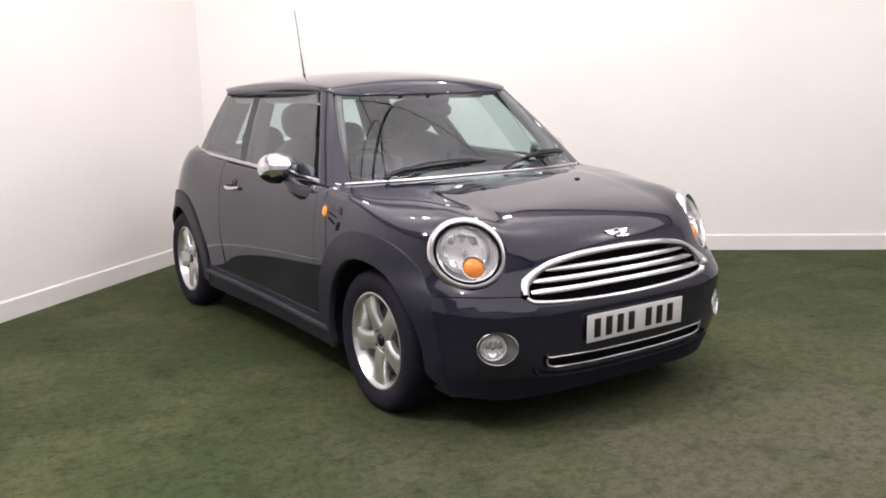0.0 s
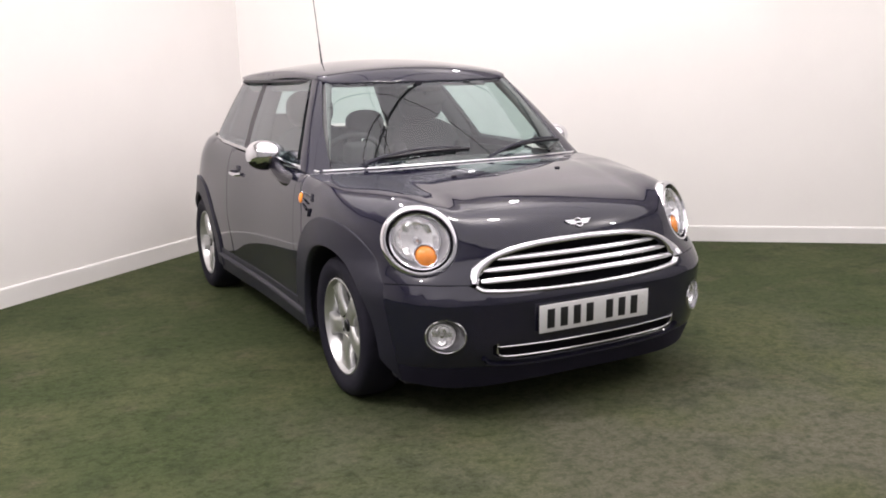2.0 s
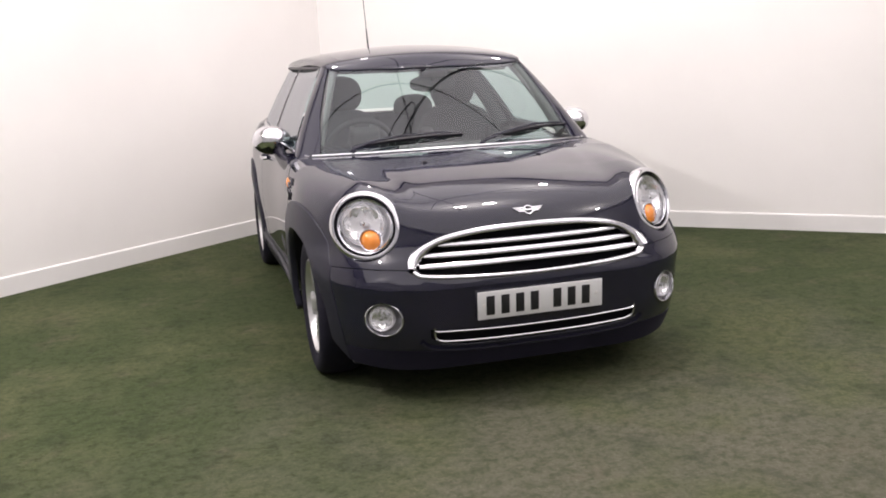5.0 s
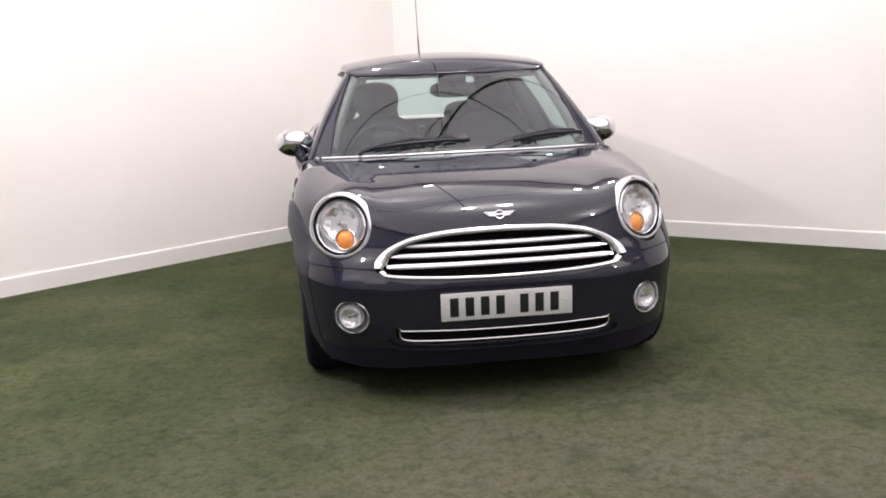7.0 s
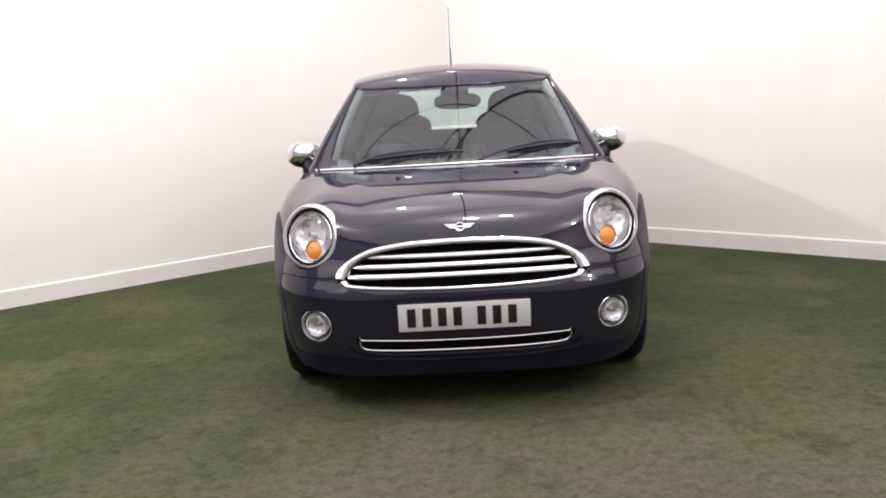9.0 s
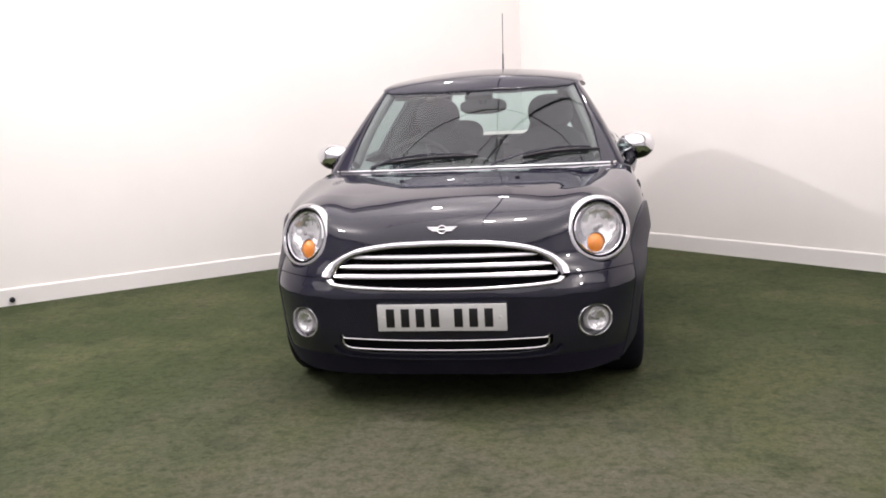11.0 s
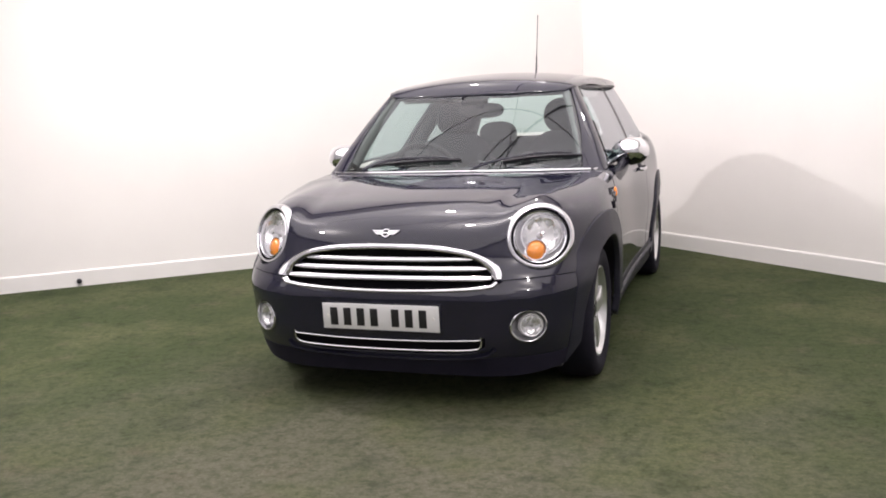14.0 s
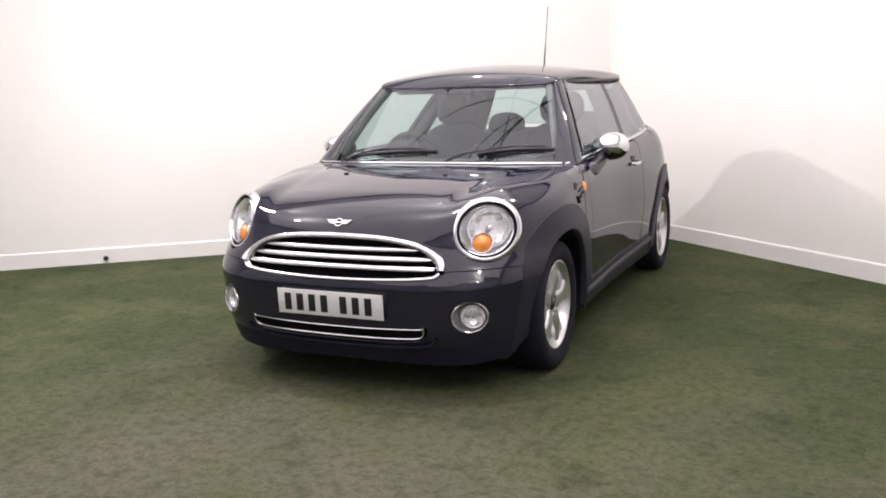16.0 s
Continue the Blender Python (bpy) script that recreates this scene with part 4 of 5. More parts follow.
def fog_lamp(s):
    n = np.array((0.53, -0.848, 0.03))
    n = n / np.linalg.norm(n)
    u = np.cross((0, 0, 1.0), n)
    u /= np.linalg.norm(u)
    v = np.cross(n, u)
    c = on(body, GLOBE, [FOG_C])[0]
    f = new("fog_lamp")
    f.parent = car
    f.matrix_local = flank(frame_of(c - n * 0.004, u, v, n) @ Matrix.Diagonal((1.09, 0.90, 1, 1)), s)
    f["label"] = "round fog lamp in a chrome surround"
    bm_part("chrome_ring", lathe([(0.067, -0.002), (0.068, 0.004), (0.070, 0.005), (0.073, 0.003), (0.0750, -0.010), (0.0750, -0.024), (0.067, -0.022)], 56, closed=True), CHROME, f)
    bm_part("cup", lathe([(0.070, 0.0), (0.067, -0.015), (0.060, -0.035), (0.048, -0.045), (0.0, -0.046)], 48), CUP, f, "silver grey cup")
    lamp = pose(s * 0.015, 0, 0.006) @ Matrix.Diagonal((0.98, 1.12, 1, 1))
    bm_part("lamp_rim", lathe([(0.043, -0.040), (0.043, -0.014), (0.046, -0.012), (0.049, -0.016), (0.049, -0.040)], 44, lamp, closed=True), HOUSING, f)
    dish = lathe([(0.043, -0.018), (0.040, -0.023), (0.036, -0.028), (0.030, -0.032), (0.022, -0.036), (0.014, -0.038), (0.007, -0.0395), (0.0, -0.040)], 48, lamp)
    for v in dish.verts:   # three upright flutes
        px = v.co.x - s * 0.015
        v.co.z += 0.0028 * math.cos(px * 2 * math.pi / 0.026) * min(1.0, max(0.0, 0.042 - math.hypot(px, v.co.y / 1.12)) / 0.012)
    bm_part("reflector", dish, REFLECTOR, f, sharp=60)
    bm_part("bulb", lathe([(0.0, -0.012), (0.007, -0.014), (0.009, -0.020), (0.009, -0.038), (0, -0.038)], 16, lamp), SATIN, f)
    bm_part("lens", lathe([(0.044, -0.016), (0.036, -0.008), (0.02, -0.003), (0.0, -0.001)], 40, lamp), LENS, f).visible_shadow = False


for s in (1, -1):
    headlight(s)
    fog_lamp(s)


def skins(xz, out=0.0):
    """Places on the car's nose, a little proud of it."""
    p = on(body, FRONTVIEW, [(a, 0, b) for a, b in xz])
    return list(p + gradient(body, p) * out)


grille = new("grille")
grille.parent = car
grille["label"] = "hexagonal chrome grille with horizontal slats"
top_line = [(0.482, 0.556), (0.476, 0.579), (0.456, 0.609), (0.411, 0.641), (0.341, 0.667), (0.22, 0.686), (0.10, 0.692), (0, 0.694)]
full = [(-a, b) for a, b in top_line[:-1]] + [(a, b) for a, b in reversed(top_line)]
pts = smooth_line(skins(full, 0.0), 4)


def top_ring(f):
    e = abs(f - 0.5) * 2
    w = 0.0108 + 0.013 * max(0, (e - 0.55) / 0.45)
    return [(0.012, -w), (0.0128, -w * 0.8), (0.0115, 0.0), (0.007, w * 0.6), (-0.001, w * 0.92), (-0.008, w), (-0.016, w), (-0.016, -w)]


bm_part("grille_surround", sweep(pts, top_ring), CHROME, grille, "broad chrome surround")
bottom = [(0.482, 0.549), (0.470, 0.539), (0.45, 0.532), (0.36, 0.525), (0.20, 0.519), (0, 0.516)]
fullb = [(-a, b) for a, b in bottom[:-1]] + [(a, b) for a, b in reversed(bottom)]
ptsb = smooth_line(skins(fullb, 0.001), 4)
bm_part("grille_bar", sweep(ptsb, [(0.008, -0.005), (0.0085, -0.002), (0.006, 0.003), (0.0, 0.006), (-0.012, 0.008), (-0.012, -0.006)]), CHROME, grille)
for zz, half in ((0.647, 0.392), (0.609, 0.438), (0.570, 0.458)):
    xs = np.linspace(-half, half, 25)
    row = skins([(a, zz - 0.002 * (1 - (a / half) ** 2)) for a in xs], -0.012)

    def slat_ring(f, h=half):
        e = min(1.0, (0.5 - abs(f - 0.5)) * 2 * h / 0.03)
        w = 0.0105 * (0.6 + 0.4 * e)
        return [(0.011, -w), (0.0115, -w * 0.7), (0.0075, 0.0), (0.001, w * 0.7), (-0.007, w), (-0.016, w), (-0.016, -w)]
    bm_part("slat", sweep(row, slat_ring), CHROME, grille, "chrome slat")
bm = bmesh.new()
rows = []
for zz in np.linspace(0.50, 0.715, 7):
    rows.append([bm.verts.new(tuple(p)) for p in skins([(a, min(max(zz, 0.52), 0.70)) for a in np.linspace(-0.50, 0.50, 21)], -0.045)])
for a, b in zip(rows, rows[1:]):
    for j in range(20):
        bm.faces.new((a[j], a[j + 1], b[j + 1], b[j]))
bm_part("grille_mesh", bm, SHADE, grille)

# lower intake with two chrome strips
intake_part = new("lower_intake")
intake_part.parent = car
for pts2, r in (([(-0.422, 0.331), (-0.416, 0.319), (-0.39, 0.315), (-0.2, 0.310), (0, 0.308), (0.2, 0.310), (0.39, 0.315), (0.416, 0.319), (0.422, 0.331)], 0.0036),
                ([(-0.422, 0.314), (-0.416, 0.289), (-0.395, 0.276), (-0.34, 0.271), (-0.2, 0.267), (0, 0.265), (0.2, 0.267), (0.34, 0.271), (0.395, 0.276), (0.416, 0.289), (0.422, 0.314)], 0.0044)):
    line = smooth_line(skins(pts2, 0.003), 5)
    bm_part("chrome_strip", sweep(line, oval(r, r, 8), up=(0, -1, 0.2)), CHROME, intake_part)
bm = bmesh.new()
rows = []
for zz in np.linspace(0.228, 0.34, 5):
    rows.append([bm.verts.new(tuple(p)) for p in skins([(a, zz) for a in np.linspace(-0.44, 0.44, 19)], -0.025)])
for a, b in zip(rows, rows[1:]):
    for j in range(18):
        bm.faces.new((a[j], a[j + 1], b[j + 1], b[j]))
bm_part("intake_mesh", bm, SHADE, intake_part)
lip = smooth_line(skins([(-0.47, 0.274), (-0.44, 0.249), (-0.36, 0.236), (-0.2, 0.230), (0, 0.228), (0.2, 0.230), (0.36, 0.236), (0.44, 0.249), (0.47, 0.274)], 0.004), 5)
bm_part("bumper_lip", sweep(lip, [(0.010, -0.004), (0.010, 0.004), (-0.004, 0.007), (-0.006, -0.007)]), PAINT, intake_part)

# number plate, its writing as plain bars
plate = new("number_plate")
plate.parent = car
plate.matrix_local = pose(0, -0.7115, 0.407, 3, 0, 0)
plate["label"] = "white number plate with plain dark bars"
bm_part("plate", box(0.52, 0.004, 0.111, 0.0018), PLATE, plate)
bm_part("plate_holder", box(0.50, 0.016, 0.095, 0.003, pose(0, 0.0105, 0)), TRIM, plate)
cx = -0.208
for k in range(7):
    bm_part("bar", box(0.034, 0.0014, 0.076, 0.0006, pose(cx, -0.0024, -0.001)), INK, plate)
    cx += 0.0605 if k != 3 else 0.0605 + 0.034
for xx in (-0.235, 0.235):
    bm_part("screw_cap", lathe([(0, 0.002), (0.006, 0.0015), (0.007, 0)], 14, pose(xx, -0.002, 0.0, 90)), SKIRT, plate)

# winged badge as plain chrome shapes
bp = on(body, GLOBE, [(0, -0.60, 0.742)])
bn = gradient(body, bp)[0]
bu = np.array((1.0, 0, 0))
bv = np.cross(bn, bu)
badge = new("badge")
badge.parent = car
badge.matrix_local = frame_of(bp[0], bu, bv, bn)
bm_part("badge_ring", lathe([(0.015, 0.0), (0.0155, 0.005), (0.020, 0.006), (0.0215, 0.003), (0.0215, 0)], 28, closed=True), CHROME, badge)
bm_part("badge_disc", lathe([(0, 0.003), (0.0155, 0.003), (0.0155, 0)], 24), GLOSS, badge)
bm_part("badge_bar", box(0.030, 0.007, 0.003, 0.001, pose(0, 0, 0.0045)), CHROME, badge)
for s in (1, -1):
    for k, (ln, yy) in enumerate(((0.044, 0.0095), (0.036, 0.002), (0.027, -0.005))):
        bm = bmesh.new()
        lo = [bm.verts.new((s * a, b, 0.0)) for a, b in ((0.018, yy - 0.003), (0.018 + ln * 0.9, yy - 0.0015), (0.018 + ln, yy + 0.0035), (0.018, yy + 0.0035))]
        hi = [bm.verts.new((v.co.x, v.co.y, 0.005)) for v in lo]
        bm.faces.new(lo)
        bm.faces.new(hi)
        for i in range(4):
            bm.faces.new((lo[i], lo[(i + 1) % 4], hi[(i + 1) % 4], hi[i]))
        bm_part("badge_wing", bm, CHROME, badge, smooth=False)


# ---------------------------------------------------------------- cabin
def rounded(sx, sy, sz, m, bevel=0.05, taper=0.0, seg=4):
    bm = bmesh.new()
    bmesh.ops.create_cube(bm, size=1)
    bmesh.ops.scale(bm, vec=(sx, sy, sz), verts=bm.verts)
    if taper:
        for v in bm.verts:
            if v.co.z > 0:
                v.co.x *= 1 - taper
    bmesh.ops.bevel(bm, geom=bm.edges[:], offset=bevel, segments=seg, profile=0.6, affect="EDGES")
    bm.transform(m)
    return bm


def blob(sx, sy, sz, m, e=2.8, n=24):
    """A soft cushion: a superellipsoid."""
    bm = bmesh.new()
    rows = []
    for i in range(1, n // 2):
        v = -math.pi / 2 + math.pi * i / (n // 2)
        row = []
        for j in range(n):
            u = 2 * math.pi * j / n
            d = (math.cos(v) * math.cos(u), math.cos(v) * math.sin(u), math.sin(v))
            r = sum(abs(c) ** e for c in d) ** (-1 / e)
            row.append(bm.verts.new((d[0] * r * sx / 2, d[1] * r * sy / 2, d[2] * r * sz / 2)))
        rows.append(row)
    for a, b in zip(rows, rows[1:]):
        for j in range(n):
            bm.faces.new((a[j], a[(j + 1) % n], b[(j + 1) % n], b[j]))
    bm.faces.new(rows[0])
    bm.faces.new(rows[-1])
    bm.transform(m)
    return bm


def front_seat(x):
    t = new("front_seat")
    t.parent = car
    t.matrix_local = pose(x, 1.15, 0.30)
    t["label"] = "dark grey fabric front seat"
    bm_part("seat_cushion", rounded(0.50, 0.52, 0.16, pose(0, -0.02, 0.14, -8), 0.06), FABRIC, t)
    bm_part("backrest", blob(0.50, 0.15, 0.66, pose(0, 0.30, 0.46, -16), 3.2), FABRIC, t)
    for s in (1, -1):
        bm_part("bolster", rounded(0.09, 0.16, 0.46, pose(s * 0.20, 0.25, 0.42, -16, s * 4), 0.04), FABRIC, t)
        bm_part("headrest_post", lathe([(0.006, 0), (0.006, 0.12)], 8, pose(s * 0.06, 0.385, 0.72, -12)), SATIN, t)
    bm_part("headrest", blob(0.28, 0.12, 0.22, pose(0, 0.40, 0.868, -10), 2.5), FABRIC, t)


front_seat(0.355)
front_seat(-0.355)
bench = new("rear_bench")
bench.parent = car
bm_part("seat_cushion", rounded(1.16, 0.48, 0.18, pose(0, 2.02, 0.47, -8), 0.06), FABRIC, bench)
for s in (1, -1):
    bm_part("backrest", rounded(0.56, 0.13, 0.52, pose(s * 0.285, 2.26, 0.74, -18), 0.05, 0.06), FABRIC, bench)
    bm_part("headrest", blob(0.28, 0.11, 0.19, pose(s * 0.30, 2.33, 1.03, -12), 2.5), FABRIC, bench)
bm_part("parcel_shelf", box(1.10, 0.26, 0.02, 0.006, pose(0, 2.47, 0.945)), CABIN, car)

# dashboard: a rolled top with a cowl over the dials
dash = new("dashboard")
dash.parent = car
prof = [(0.40, 0.60), (0.40, 0.88), (0.47, 0.905), (0.60, 0.918), (0.72, 0.915), (0.79, 0.885), (0.82, 0.83), (0.80, 0.74), (0.77, 0.62)]
bm = bmesh.new()
rows = []
for xx in np.linspace(-0.66, 0.66, 15):
    e = (abs(xx) / 0.66) ** 4
    rows.append([bm.verts.new((xx, y - 0.05 * e, z - 0.015 * e)) for y, z in prof])
for a, b in zip(rows, rows[1:]):
    for j in range(len(prof)):
        k = (j + 1) % len(prof)
        bm.faces.new((a[j], a[k], b[k], b[j]))
bm.faces.new(rows[0])
bm.faces.new(rows[-1])
bm_part("dash_top", bm, CABIN, dash)
bm_part("centre_dial", lathe([(0, 0.022), (0.095, 0.020), (0.105, 0.010), (0.108, -0.02), (0, -0.02)], 40, pose(0, 0.815, 0.84, -80)), GLOSS, dash)
bm_part("dial_pod", rounded(0.16, 0.08, 0.13, pose(-0.36, 0.80, 0.95, 10), 0.035), CABIN, dash)
wheel_part = new("steering_wheel")
wheel_part.parent = car
wheel_part.matrix_local = pose(-0.36, 0.93, 0.885, -63)
ring = [(0.183 * math.cos(a), 0.183 * math.sin(a), 0) for a in np.linspace(0, 2 * math.pi, 48, endpoint=False)]
bm_part("steering_rim", sweep(ring, oval(0.014, 0.016, 10), closed=True), CABIN, wheel_part)
bm_part("airbag", rounded(0.15, 0.13, 0.05, pose(0, -0.005, -0.012), 0.02), CABIN, wheel_part)
for ang in (8, 172, 250, 290):
    a = radians(ang)
    bm_part("spoke", box(0.12, 0.028, 0.014, 0.005, pose(0.115 * math.cos(a), 0.115 * math.sin(a), -0.008, 0, 0, ang)), SATIN, wheel_part)
mirror_part = new("interior_mirror")
mirror_part.parent = car
mirror_part.matrix_local = pose(0.025, 0.80, 1.222, -6, 0, 4)
bm_part("mirror_housing", blob(0.255, 0.045, 0.085, pose(0, 0, 0), 2.8), CABIN, mirror_part)
bm_part("mirror_stem", rounded(0.04, 0.06, 0.07, pose(0, -0.02, 0.05, 25), 0.014), CABIN, mirror_part)
bm_part("sensor_housing", rounded(0.15, 0.034, 0.115, pose(-0.02, -0.050, 0.078, -41), 0.012), SHADE, mirror_part)
# door cards, floor, headlining
for s in (1, -1):
    bm_part("door_card", box(0.03, 1.9, 0.56, 0.012, pose(s * 0.735, 1.42, 0.63)), CABIN, car)
bm_part("cabin_floor", box(1.38, 2.2, 0.03, 0.01, pose(0, 1.5, 0.27)), CABIN, car)
bm_part("headlining", box(0.96, 1.36, 0.012, 0.005, pose(0, 1.56, 1.352)), HEADLINER, car)
bm_part("boot_wall", box(1.30, 0.03, 0.62, 0.01, pose(0, 2.74, 0.66)), CABIN, car)
for s in (1, -1):
    bm_part("rear_pillar_trim", rounded(0.14, 0.08, 0.40, pose(s * 0.50, 2.34, 1.16, 12, s * -22), 0.03), CABIN, car)
for s in (1, -1):
    belt = smooth_line([(0.665, 1.535, 0.93), (0.640, 1.57, 1.02), (0.585, 1.65, 1.15), (0.495, 1.745, 1.31)], 5)
    bm_part("b_pillar_lining", sweep([(s * a, b, c) for a, b, c in belt], oval(0.030, 0.052, 12), up=(1, 0, 0)), CABIN, car)
    bm_part("roof_rail_trim", rounded(0.07, 1.16, 0.06, pose(s * 0.495, 1.60, 1.310, 0, s * 20), 0.02), HEADLINER, car)
    bm_part("sun_visor", rounded(0.36, 0.14, 0.022, pose(s * 0.27, 0.905, 1.328, 8, 0, 0), 0.009), HEADLINER, car)
    lining = smooth_line([(0.640, 0.53, 0.945), (0.600, 0.62, 1.06), (0.545, 0.75, 1.20), (0.490, 0.87, 1.315)], 5)
    bm_part("pillar_lining", sweep([(s * a, b, c) for a, b, c in lining], oval(0.036, 0.024, 12), up=(0, 0.6, 0.8)), PILLAR_GREY, car)


# ---------------------------------------------------------------- trim, mirrors, wipers, aerial
def hood_edge(x):
    return 0.272 + 0.27 * x * x + 0.06 * max(0, abs(x) - 0.4)


# chrome strip along the foot of the windscreen
xs = np.linspace(-0.69, 0.69, 41)
base = on(body, TOPVIEW, [(a, hood_edge(a) + 0.006, 0.9) for a in xs])
bm_part("windscreen_strip", sweep([tuple(p + np.array((0, 0, 0.004))) for p in base], [(-0.008, -0.012), (0.008, -0.012), (0.009, 0.001), (0.004, 0.006), (-0.004, 0.006), (-0.009, 0.001)]), CHROME, car, "chrome strip at the windscreen foot")
# black scuttle between bonnet and glass
bm = bmesh.new()
rows = []
for a in np.linspace(-0.70, 0.70, 31):
    y0 = hood_edge(a) + 0.014
    z0 = 0.912
    rows.append([bm.verts.new((a, y0, z0)), bm.verts.new((a, y0 + 0.03, z0 - 0.008)), bm.verts.new((a, y0 + 0.08, z0 - 0.012))])
for a, b in zip(rows, rows[1:]):
    for j in range(2):
        bm.faces.new((a[j], b[j], b[j + 1], a[j + 1]))
bm_part("scuttle", bm, PLASTIC, car)

# chrome belt line under the side windows
for s in (1, -1):
    line = [(0.70, 0.43, 0.914), (0.735, 0.50, 0.925), (0.752, 0.62, 0.936), (0.758, 0.90, 0.946), (0.760, 1.33, 0.962), (0.757, 1.74, 0.978), (0.750, 2.05, 0.992), (0.728, 2.24, 1.004), (0.68, 2.36, 1.011), (0.60, 2.45, 1.014)]
    line = [(s * a, b, c) for a, b, c in smooth_line(line, 5)]
    bm_part("belt_strip", sweep(line, [(-0.010, -0.010), (0.010, -0.010), (0.011, 0.001), (0.006, 0.006), (-0.006, 0.006), (-0.011, 0.001)]), SATIN, car, "chrome belt line strip")
    # dark gutter under the roof edge
    gut = [(s * a, b, c) for a, b, c in smooth_line([(0.520, 0.895, 1.326), (0.538, 0.98, 1.326), (0.556, 1.2, 1.328), (0.562, 1.7, 1.333), (0.560, 2.1, 1.336), (0.545, 2.23, 1.336), (0.505, 2.31, 1.334)], 5)]
    bm_part("roof_gutter", sweep(gut, oval(0.012, 0.010, 8)), TRIM, car)


def door_mirror(s):
    m = new("door_mirror")
    m.parent = car
    m["label"] = "chrome-capped door mirror"
    # cap: a rounded shell, blunt behind, domed in front
    n, rings = 28, []
    bm = bmesh.new()
    for i, (yy, k) in enumerate(((0.0, 0.93), (-0.010, 0.98), (-0.028, 1.0), (-0.052, 0.965), (-0.076, 0.885), (-0.098, 0.76), (-0.115, 0.60), (-0.127, 0.42), (-0.134, 0.24), (-0.137, 0.08))):
        ring = []
        for j in range(n):
            a = 2 * math.pi * j / n
            px, pz = math.cos(a), math.sin(a)
            e = 2.15
            r = (abs(px) ** e + abs(pz) ** e) ** (-1 / e)
            ring.append(bm.verts.new((0.101 * r * px * k + 0.008 * (1 - k), yy, 0.075 * r * pz * k + 0.004 * (1 - k))))
        rings.append(ring)
    for a, b in zip(rings, rings[1:]):
        for j in range(n):
            bm.faces.new((a[j], a[(j + 1) % n], b[(j + 1) % n], b[j]))
    bm.faces.new(rings[-1])
    shell = bm.copy()
    low = [f for f in bm.faces if f.calc_center_median().z < -0.034]
    bmesh.ops.delete(bm, geom=low, context="FACES")
    high = [f for f in shell.faces if f.calc_center_median().z >= -0.034]
    bmesh.ops.delete(shell, geom=high, context="FACES")
    at = pose(s * 0.843, 0.872, 0.976, 0, s * -5, s * -14)
    bm.transform(at)
    shell.transform(at)
    bm_part("mirror_cap", bm, CHROME, m, "polished chrome cap", sharp=60)
    bm_part("mirror_base", shell, GLOSS, m, sharp=60)
    bm_part("mirror_glass", lathe([(0, 0.003), (0.95, 0.003), (1.0, 0.0), (0.95, -0.003), (0, -0.003)], 40, at @ pose(0, -0.004, 0, 90) @ Matrix.Diagonal((0.090, 0.066, 1, 1))), CHROME, m)
    arm = smooth_line([(0.765, 0.54, 0.862), (0.788, 0.63, 0.868), (0.803, 0.72, 0.892), (0.814, 0.80, 0.940), (0.818, 0.835, 0.968)], 5)
    bm_part("mirror_arm", sweep([(s * a, b, c) for a, b, c in arm], lambda f: oval(0.034 - 0.004 * f, 0.040 - 0.004 * f, 12)), GLOSS, m)
    bm_part("mirror_foot", rounded(0.045, 0.17, 0.050, pose(s * 0.775, 0.545, 0.866, 0, s * -18), 0.018), GLOSS, m)


def door_handle(s):
    h = new("door_handle")
    h.parent = car
    p = on(body, SIDEVIEW, [(0.8, 1.535, 0.832)])[0]
    h.matrix_local = pose(s * p[0], p[1], p[2], 0, s * 10)
    bm_part("handle_bar", sweep(smooth_line([(s * 0.004, -0.085, 0.0), (s * 0.026, -0.055, 0.001), (s * 0.032, 0, 0.003), (s * 0.028, 0.055, 0.003), (s * 0.004, 0.085, 0.002)], 6), oval(0.007, 0.011, 10)), CHROME, h, "chrome door handle")
    bm_part("handle_recess", lathe([(0, 0.004), (0.036, 0.004), (0.042, 0.001), (0.042, -0.01)], 28, pose(s * -0.002, 0.0, 0.0, 0, s * 90) @ Matrix.Diagonal((1.0, 0.72, 1, 1))), GLOSS, h)


def repeater(s):
    r = new("side_repeater")
    r.parent = car
    r["label"] = "amber side repeater in a ribbed wing vent"
    p = on(body, SIDEVIEW, [(0.8, 0.372, 0.812)])
    n = gradient(body, p)[0]
    c = p[0]
    bm_part("indicator", lathe([(0, 0.009), (0.012, 0.008), (0.020, 0.005), (0.024, 0.001), (0.024, -0.004)], 28, flank(frame_of(c, np.array((0, 1.0, 0)), np.cross(n, (0, 1.0, 0)), n), s)), ORANGE, r, "amber lens")
    for k in range(3):
        q0, q1 = on(body, SIDEVIEW, [(0.8, 0.335, 0.835 - 0.022 * k), (0.8, 0.245 + 0.012 * k, 0.828 - 0.030 * k)])
        g0 = gradient(body, np.array([q0, q1]))
        line = [q0 + g0[0] * 0.003, (q0 + q1) / 2 + g0[0] * 0.006, q1 + g0[1] * 0.003]
        bm_part("vent_rib", sweep([(s * a[0], a[1], a[2]) for a in line], oval(0.004, 0.003, 8)), PAINT, r)
    q = on(body, SIDEVIEW, [(0.8, 0.228, 0.842), (0.8, 0.215, 0.812), (0.8, 0.222, 0.780), (0.8, 0.236, 0.745)])
    g = gradient(body, q)
    for k in (0, 2):
        line = [q[k] + g[k] * 0.002, q[k + 1] + g[k + 1] * 0.002]
        bm_part("vent_slot", sweep([(s * a[0], a[1], a[2]) for a in line], oval(0.007, 0.003, 8), up=(0, 1, 0)), TRIM, r)


for s in (1, -1):
    door_mirror(s)
    door_handle(s)
    repeater(s)


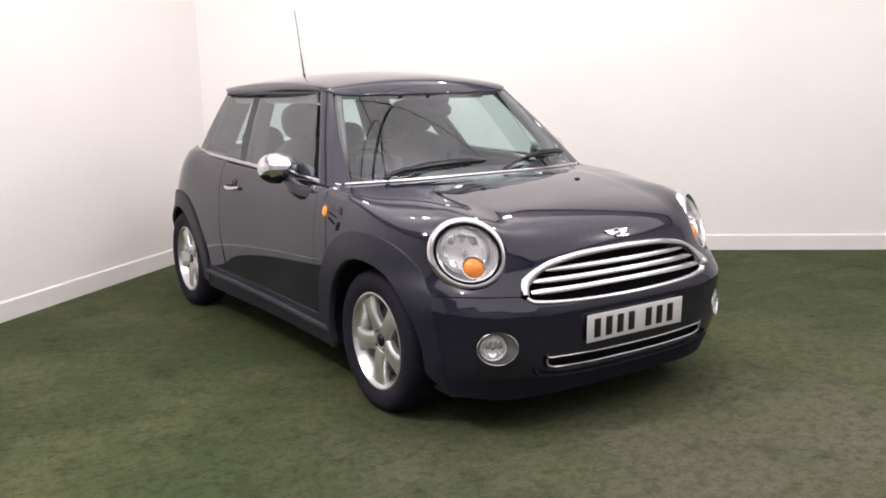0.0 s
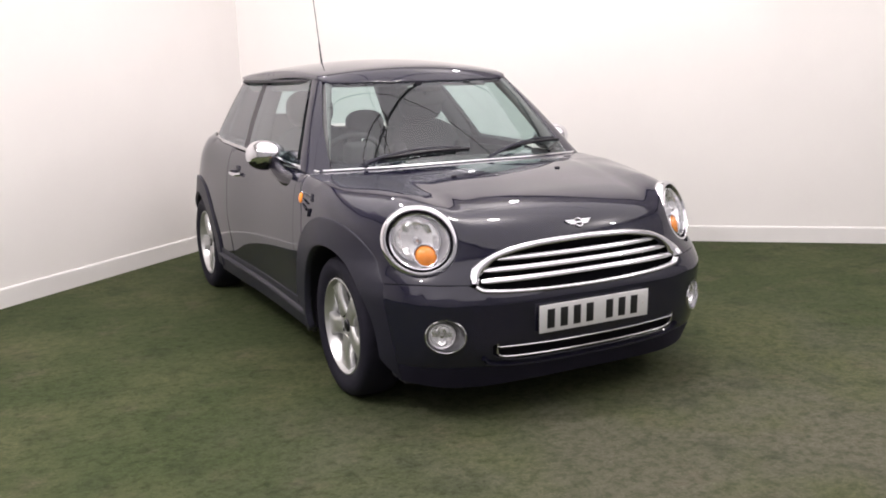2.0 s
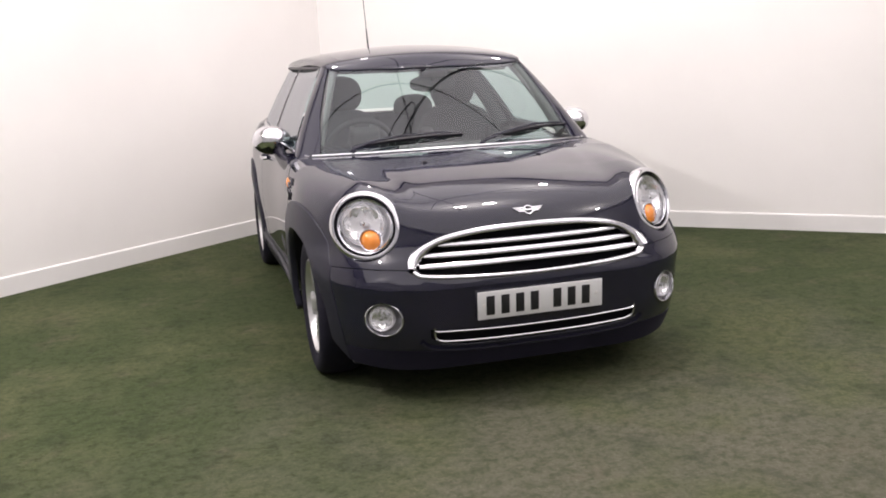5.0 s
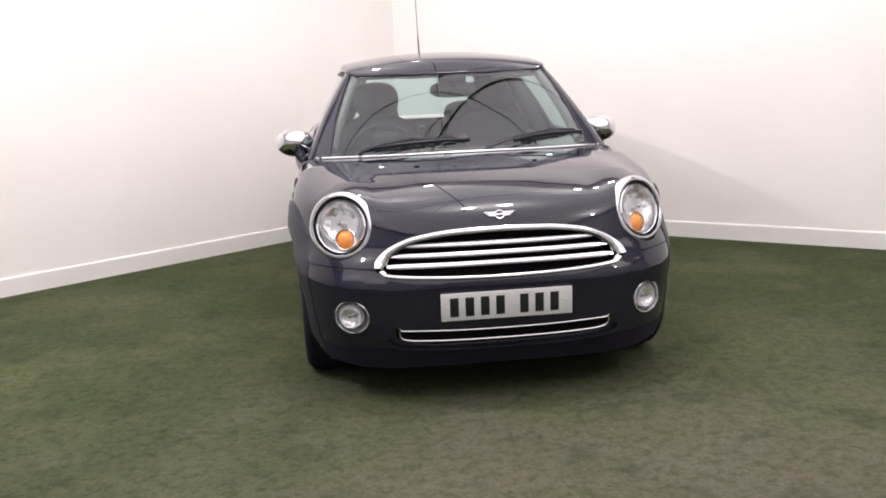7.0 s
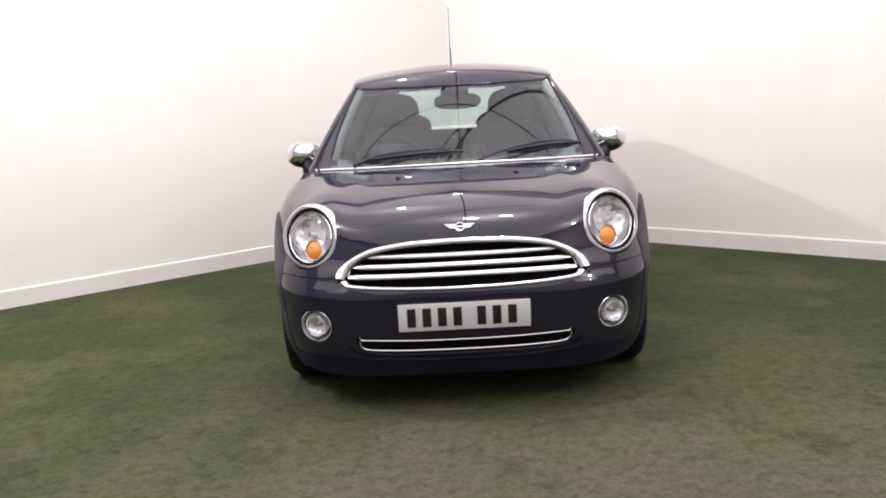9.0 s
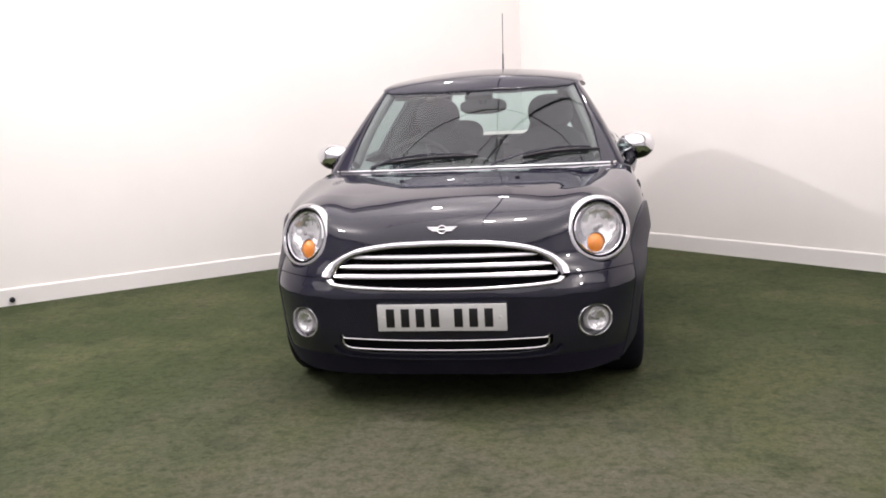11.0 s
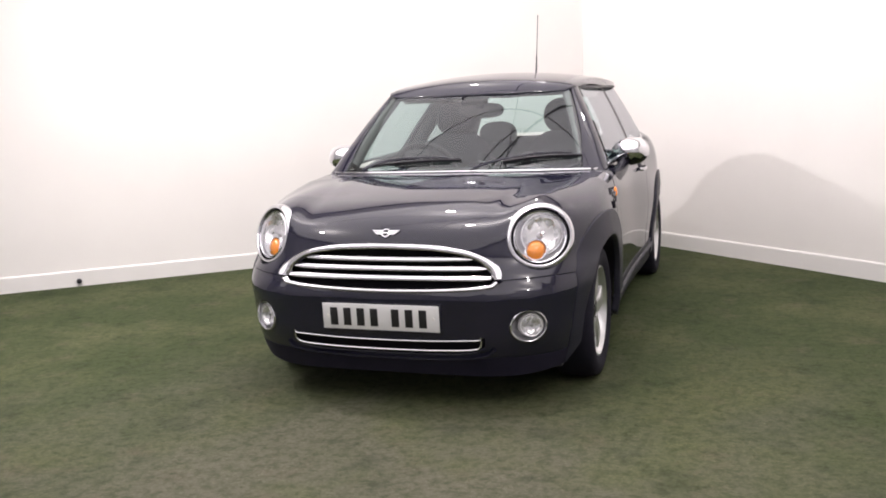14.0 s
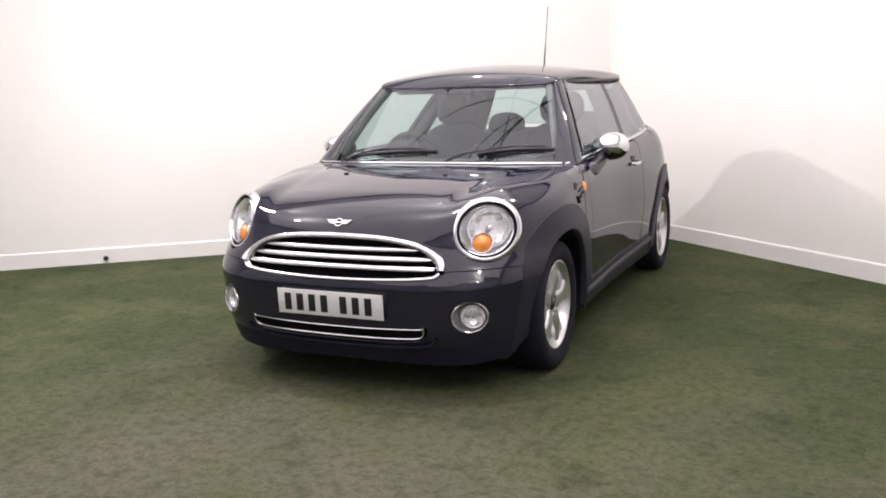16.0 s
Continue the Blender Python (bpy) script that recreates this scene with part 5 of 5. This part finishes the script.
def glass_at(x, z, out=0.012):
    p = on(cabin, FRONTVIEW, [(x, 0, z)])
    return (p + gradient(cabin, p) * out)[0]


def wiper(x0, x1, z0, z1, pivot):
    w = new("wiper")
    w.parent = car
    w["label"] = "black wiper parked on the windscreen"
    f = np.linspace(0, 1, 9)
    blade = [glass_at(x0 + (x1 - x0) * t, z0 + (z1 - z0) * t + 0.010 * math.sin(t * math.pi), 0.006) for t in f]
    bm_part("blade", sweep(blade, [(-0.006, -0.006), (0.006, -0.006), (0.004, 0.006), (-0.004, 0.006)], up=(0, -0.7, 0.7)), TRIM, w)
    spine = [glass_at(x0 + (x1 - x0) * t, z0 + (z1 - z0) * t + 0.010 * math.sin(t * math.pi), 0.018 + 0.010 * math.sin(t * math.pi)) for t in f[1:-1]]
    bm_part("frame", sweep(spine, oval(0.005, 0.004, 8), up=(0, -0.7, 0.7)), PLASTIC, w)
    mid = glass_at((x0 + x1) / 2, (z0 + z1) / 2 + 0.012, 0.030)
    px, pz = pivot
    a = glass_at(px, pz, 0.020)
    bm_part("arm", sweep(smooth_line([a, (a * 0.6 + mid * 0.4) + np.array((0, -0.012, 0.012)), mid], 5), lambda t: oval(0.009 - 0.004 * t, 0.005, 8), up=(0, -0.7, 0.7)), PLASTIC, w)
    bm_part("pivot", lathe([(0, 0.016), (0.014, 0.014), (0.017, 0.0)], 18, Matrix.Translation(a - np.array((0, 0, 0.015)))), PLASTIC, w)


wiper(-0.50, 0.04, 0.946, 0.978, (-0.50, 0.930))
wiper(0.26, 0.64, 0.964, 0.982, (0.12, 0.928))

# sill ledges, catching the light from above
for s in (1, -1):
    edge = [(0.8, yy, 0.270 + 0.020 * (yy - 0.40) / 1.4) for yy in np.linspace(0.36, 2.06, 18)]
    line = on(body, SIDEVIEW, edge)
    bm_part("sill_ledge", sweep([(s * (a + 0.004), b, c) for a, b, c in line], [(s * -0.012, 0.018), (s * 0.006, 0.008), (s * 0.013, -0.002), (s * 0.012, -0.014), (s * -0.012, -0.022)], up=(0, 0, 1)), PLASTIC, car)

# washer jets
for s in (1, -1):
    p = on(body, TOPVIEW, [(s * 0.268, -0.06, 0.9)])[0]
    bm_part("washer_jet", rounded(0.022, 0.016, 0.010, pose(p[0], p[1], p[2] + 0.002), 0.004, seg=2), TRIM, car)

# aerial at the back of the roof
aerial = new("aerial")
aerial.parent = car
foot = on(roof, TOPVIEW, [(0, 2.295, 1.4)])[0]
bm_part("aerial_base", lathe([(0.022, 0), (0.020, 0.012), (0.012, 0.024), (0.008, 0.03), (0, 0.03)], 20, pose(*foot)), PLASTIC, aerial)
tip = np.array((0, 2.398, 1.86))
mid = foot + (tip - foot) * 0.36
bm_part("aerial_stem", sweep([tuple(foot + (tip - foot) * 0.03), tuple(mid)], lambda f: oval(0.0065 - 0.002 * f, 0.0065 - 0.002 * f, 8), up=(1, 0, 0)), TRIM, aerial)
bm_part("aerial_whip", sweep([tuple(mid), tuple(tip)], oval(0.0027, 0.0027, 6), up=(1, 0, 0)), TRIM, aerial)

# tail lamps
for s in (1, -1):
    p = on(body, REARVIEW, [(0.57, 0, 0.78)])
    n = gradient(body, p)[0]
    u = np.cross((0, 0, 1.0), n)
    u /= np.linalg.norm(u)
    tl = new("tail_lamp")
    tl.parent = car
    tl.matrix_local = flank(frame_of(p[0], u, np.cross(n, u), n), s)
    bm_part("lens", lathe([(0, 0.02), (0.05, 0.016), (0.075, 0.004), (0.078, -0.01)], 32, Matrix.Diagonal((0.85, 1.25, 1, 1))), RED, tl)
    bm_part("chrome_ring", lathe([(0.078, -0.008), (0.079, 0.006), (0.088, 0.004), (0.090, -0.01)], 32, Matrix.Diagonal((0.85, 1.25, 1, 1)), closed=True), CHROME, tl)

# a small dark stud at the foot of the wall
stud = CORNER + LDIR * ((CORNER.x + 3.425) / -LDIR.x)
sm = bm_part("wall_stud", lathe([(0, 0.022), (0.016, 0.020), (0.020, 0.010), (0.020, 0)], 18, Matrix.Translation(stud + LN * 0.020 + Vector((0, 0, 0.042))) @ Vector((0, 0, 1)).rotation_difference(LN).to_matrix().to_4x4()), TRIM, None)
tagged(sm, "small dark rubber stud fixed low on the white skirting", "door stop")


def ceiling_cable(pts, r):
    """A slack black cable looped from the ceiling."""
    bm = sweep(smooth_line(pts, 8), oval(r, r, 8))
    ob = bm_part("ceiling_cable", bm, TRIM, None)
    return tagged(ob, "black cable hanging slack under the ceiling", "cable", "ceiling cables")


ceiling_cable([(-1.35, -0.95, 3.59), (-0.95, -0.55, 3.15), (-0.42, -0.05, 2.93), (-0.22, 0.22, 2.91), (-0.02, 0.42, 2.90), (0.17, 0.60, 2.90), (0.43, 0.80, 2.90), (0.82, 1.0, 2.91), (1.30, 1.10, 2.95), (1.90, 1.20, 3.20), (2.35, 1.25, 3.59)], 0.012)
ceiling_cable([(-2.2, 0.20, 3.59), (-1.5, 0.40, 2.95), (-1.05, 0.63, 2.91), (-0.70, 0.74, 2.90), (-0.30, 0.81, 2.90), (0.05, 0.83, 2.90), (0.40, 0.79, 2.90), (0.70, 0.71, 2.90), (0.98, 0.62, 2.91), (1.6, 0.35, 2.95), (2.3, 0.10, 3.59)], 0.006)
ceiling_cable([(0.065, -1.1, 3.59), (0.06, -0.4, 2.98), (0.055, 0.5, 2.90), (0.05, 1.4, 2.89), (0.03, 2.4, 2.92), (0.02, 3.1, 3.15), (0.02, 3.7, 3.59)], 0.007)
ceiling_cable([(-1.25, -0.60, 3.59), (-0.80, -0.15, 3.05), (-0.39, 0.23, 2.91), (-0.15, 0.47, 2.90), (0.04, 0.61, 2.90), (0.155, 0.665, 2.90), (0.145, 0.58, 2.90), (0.075, 0.46, 2.90), (-0.02, 0.30, 2.91), (-0.07, 0.17, 2.92), (-0.20, -0.20, 3.10), (-0.35, -0.70, 3.59)], 0.006)
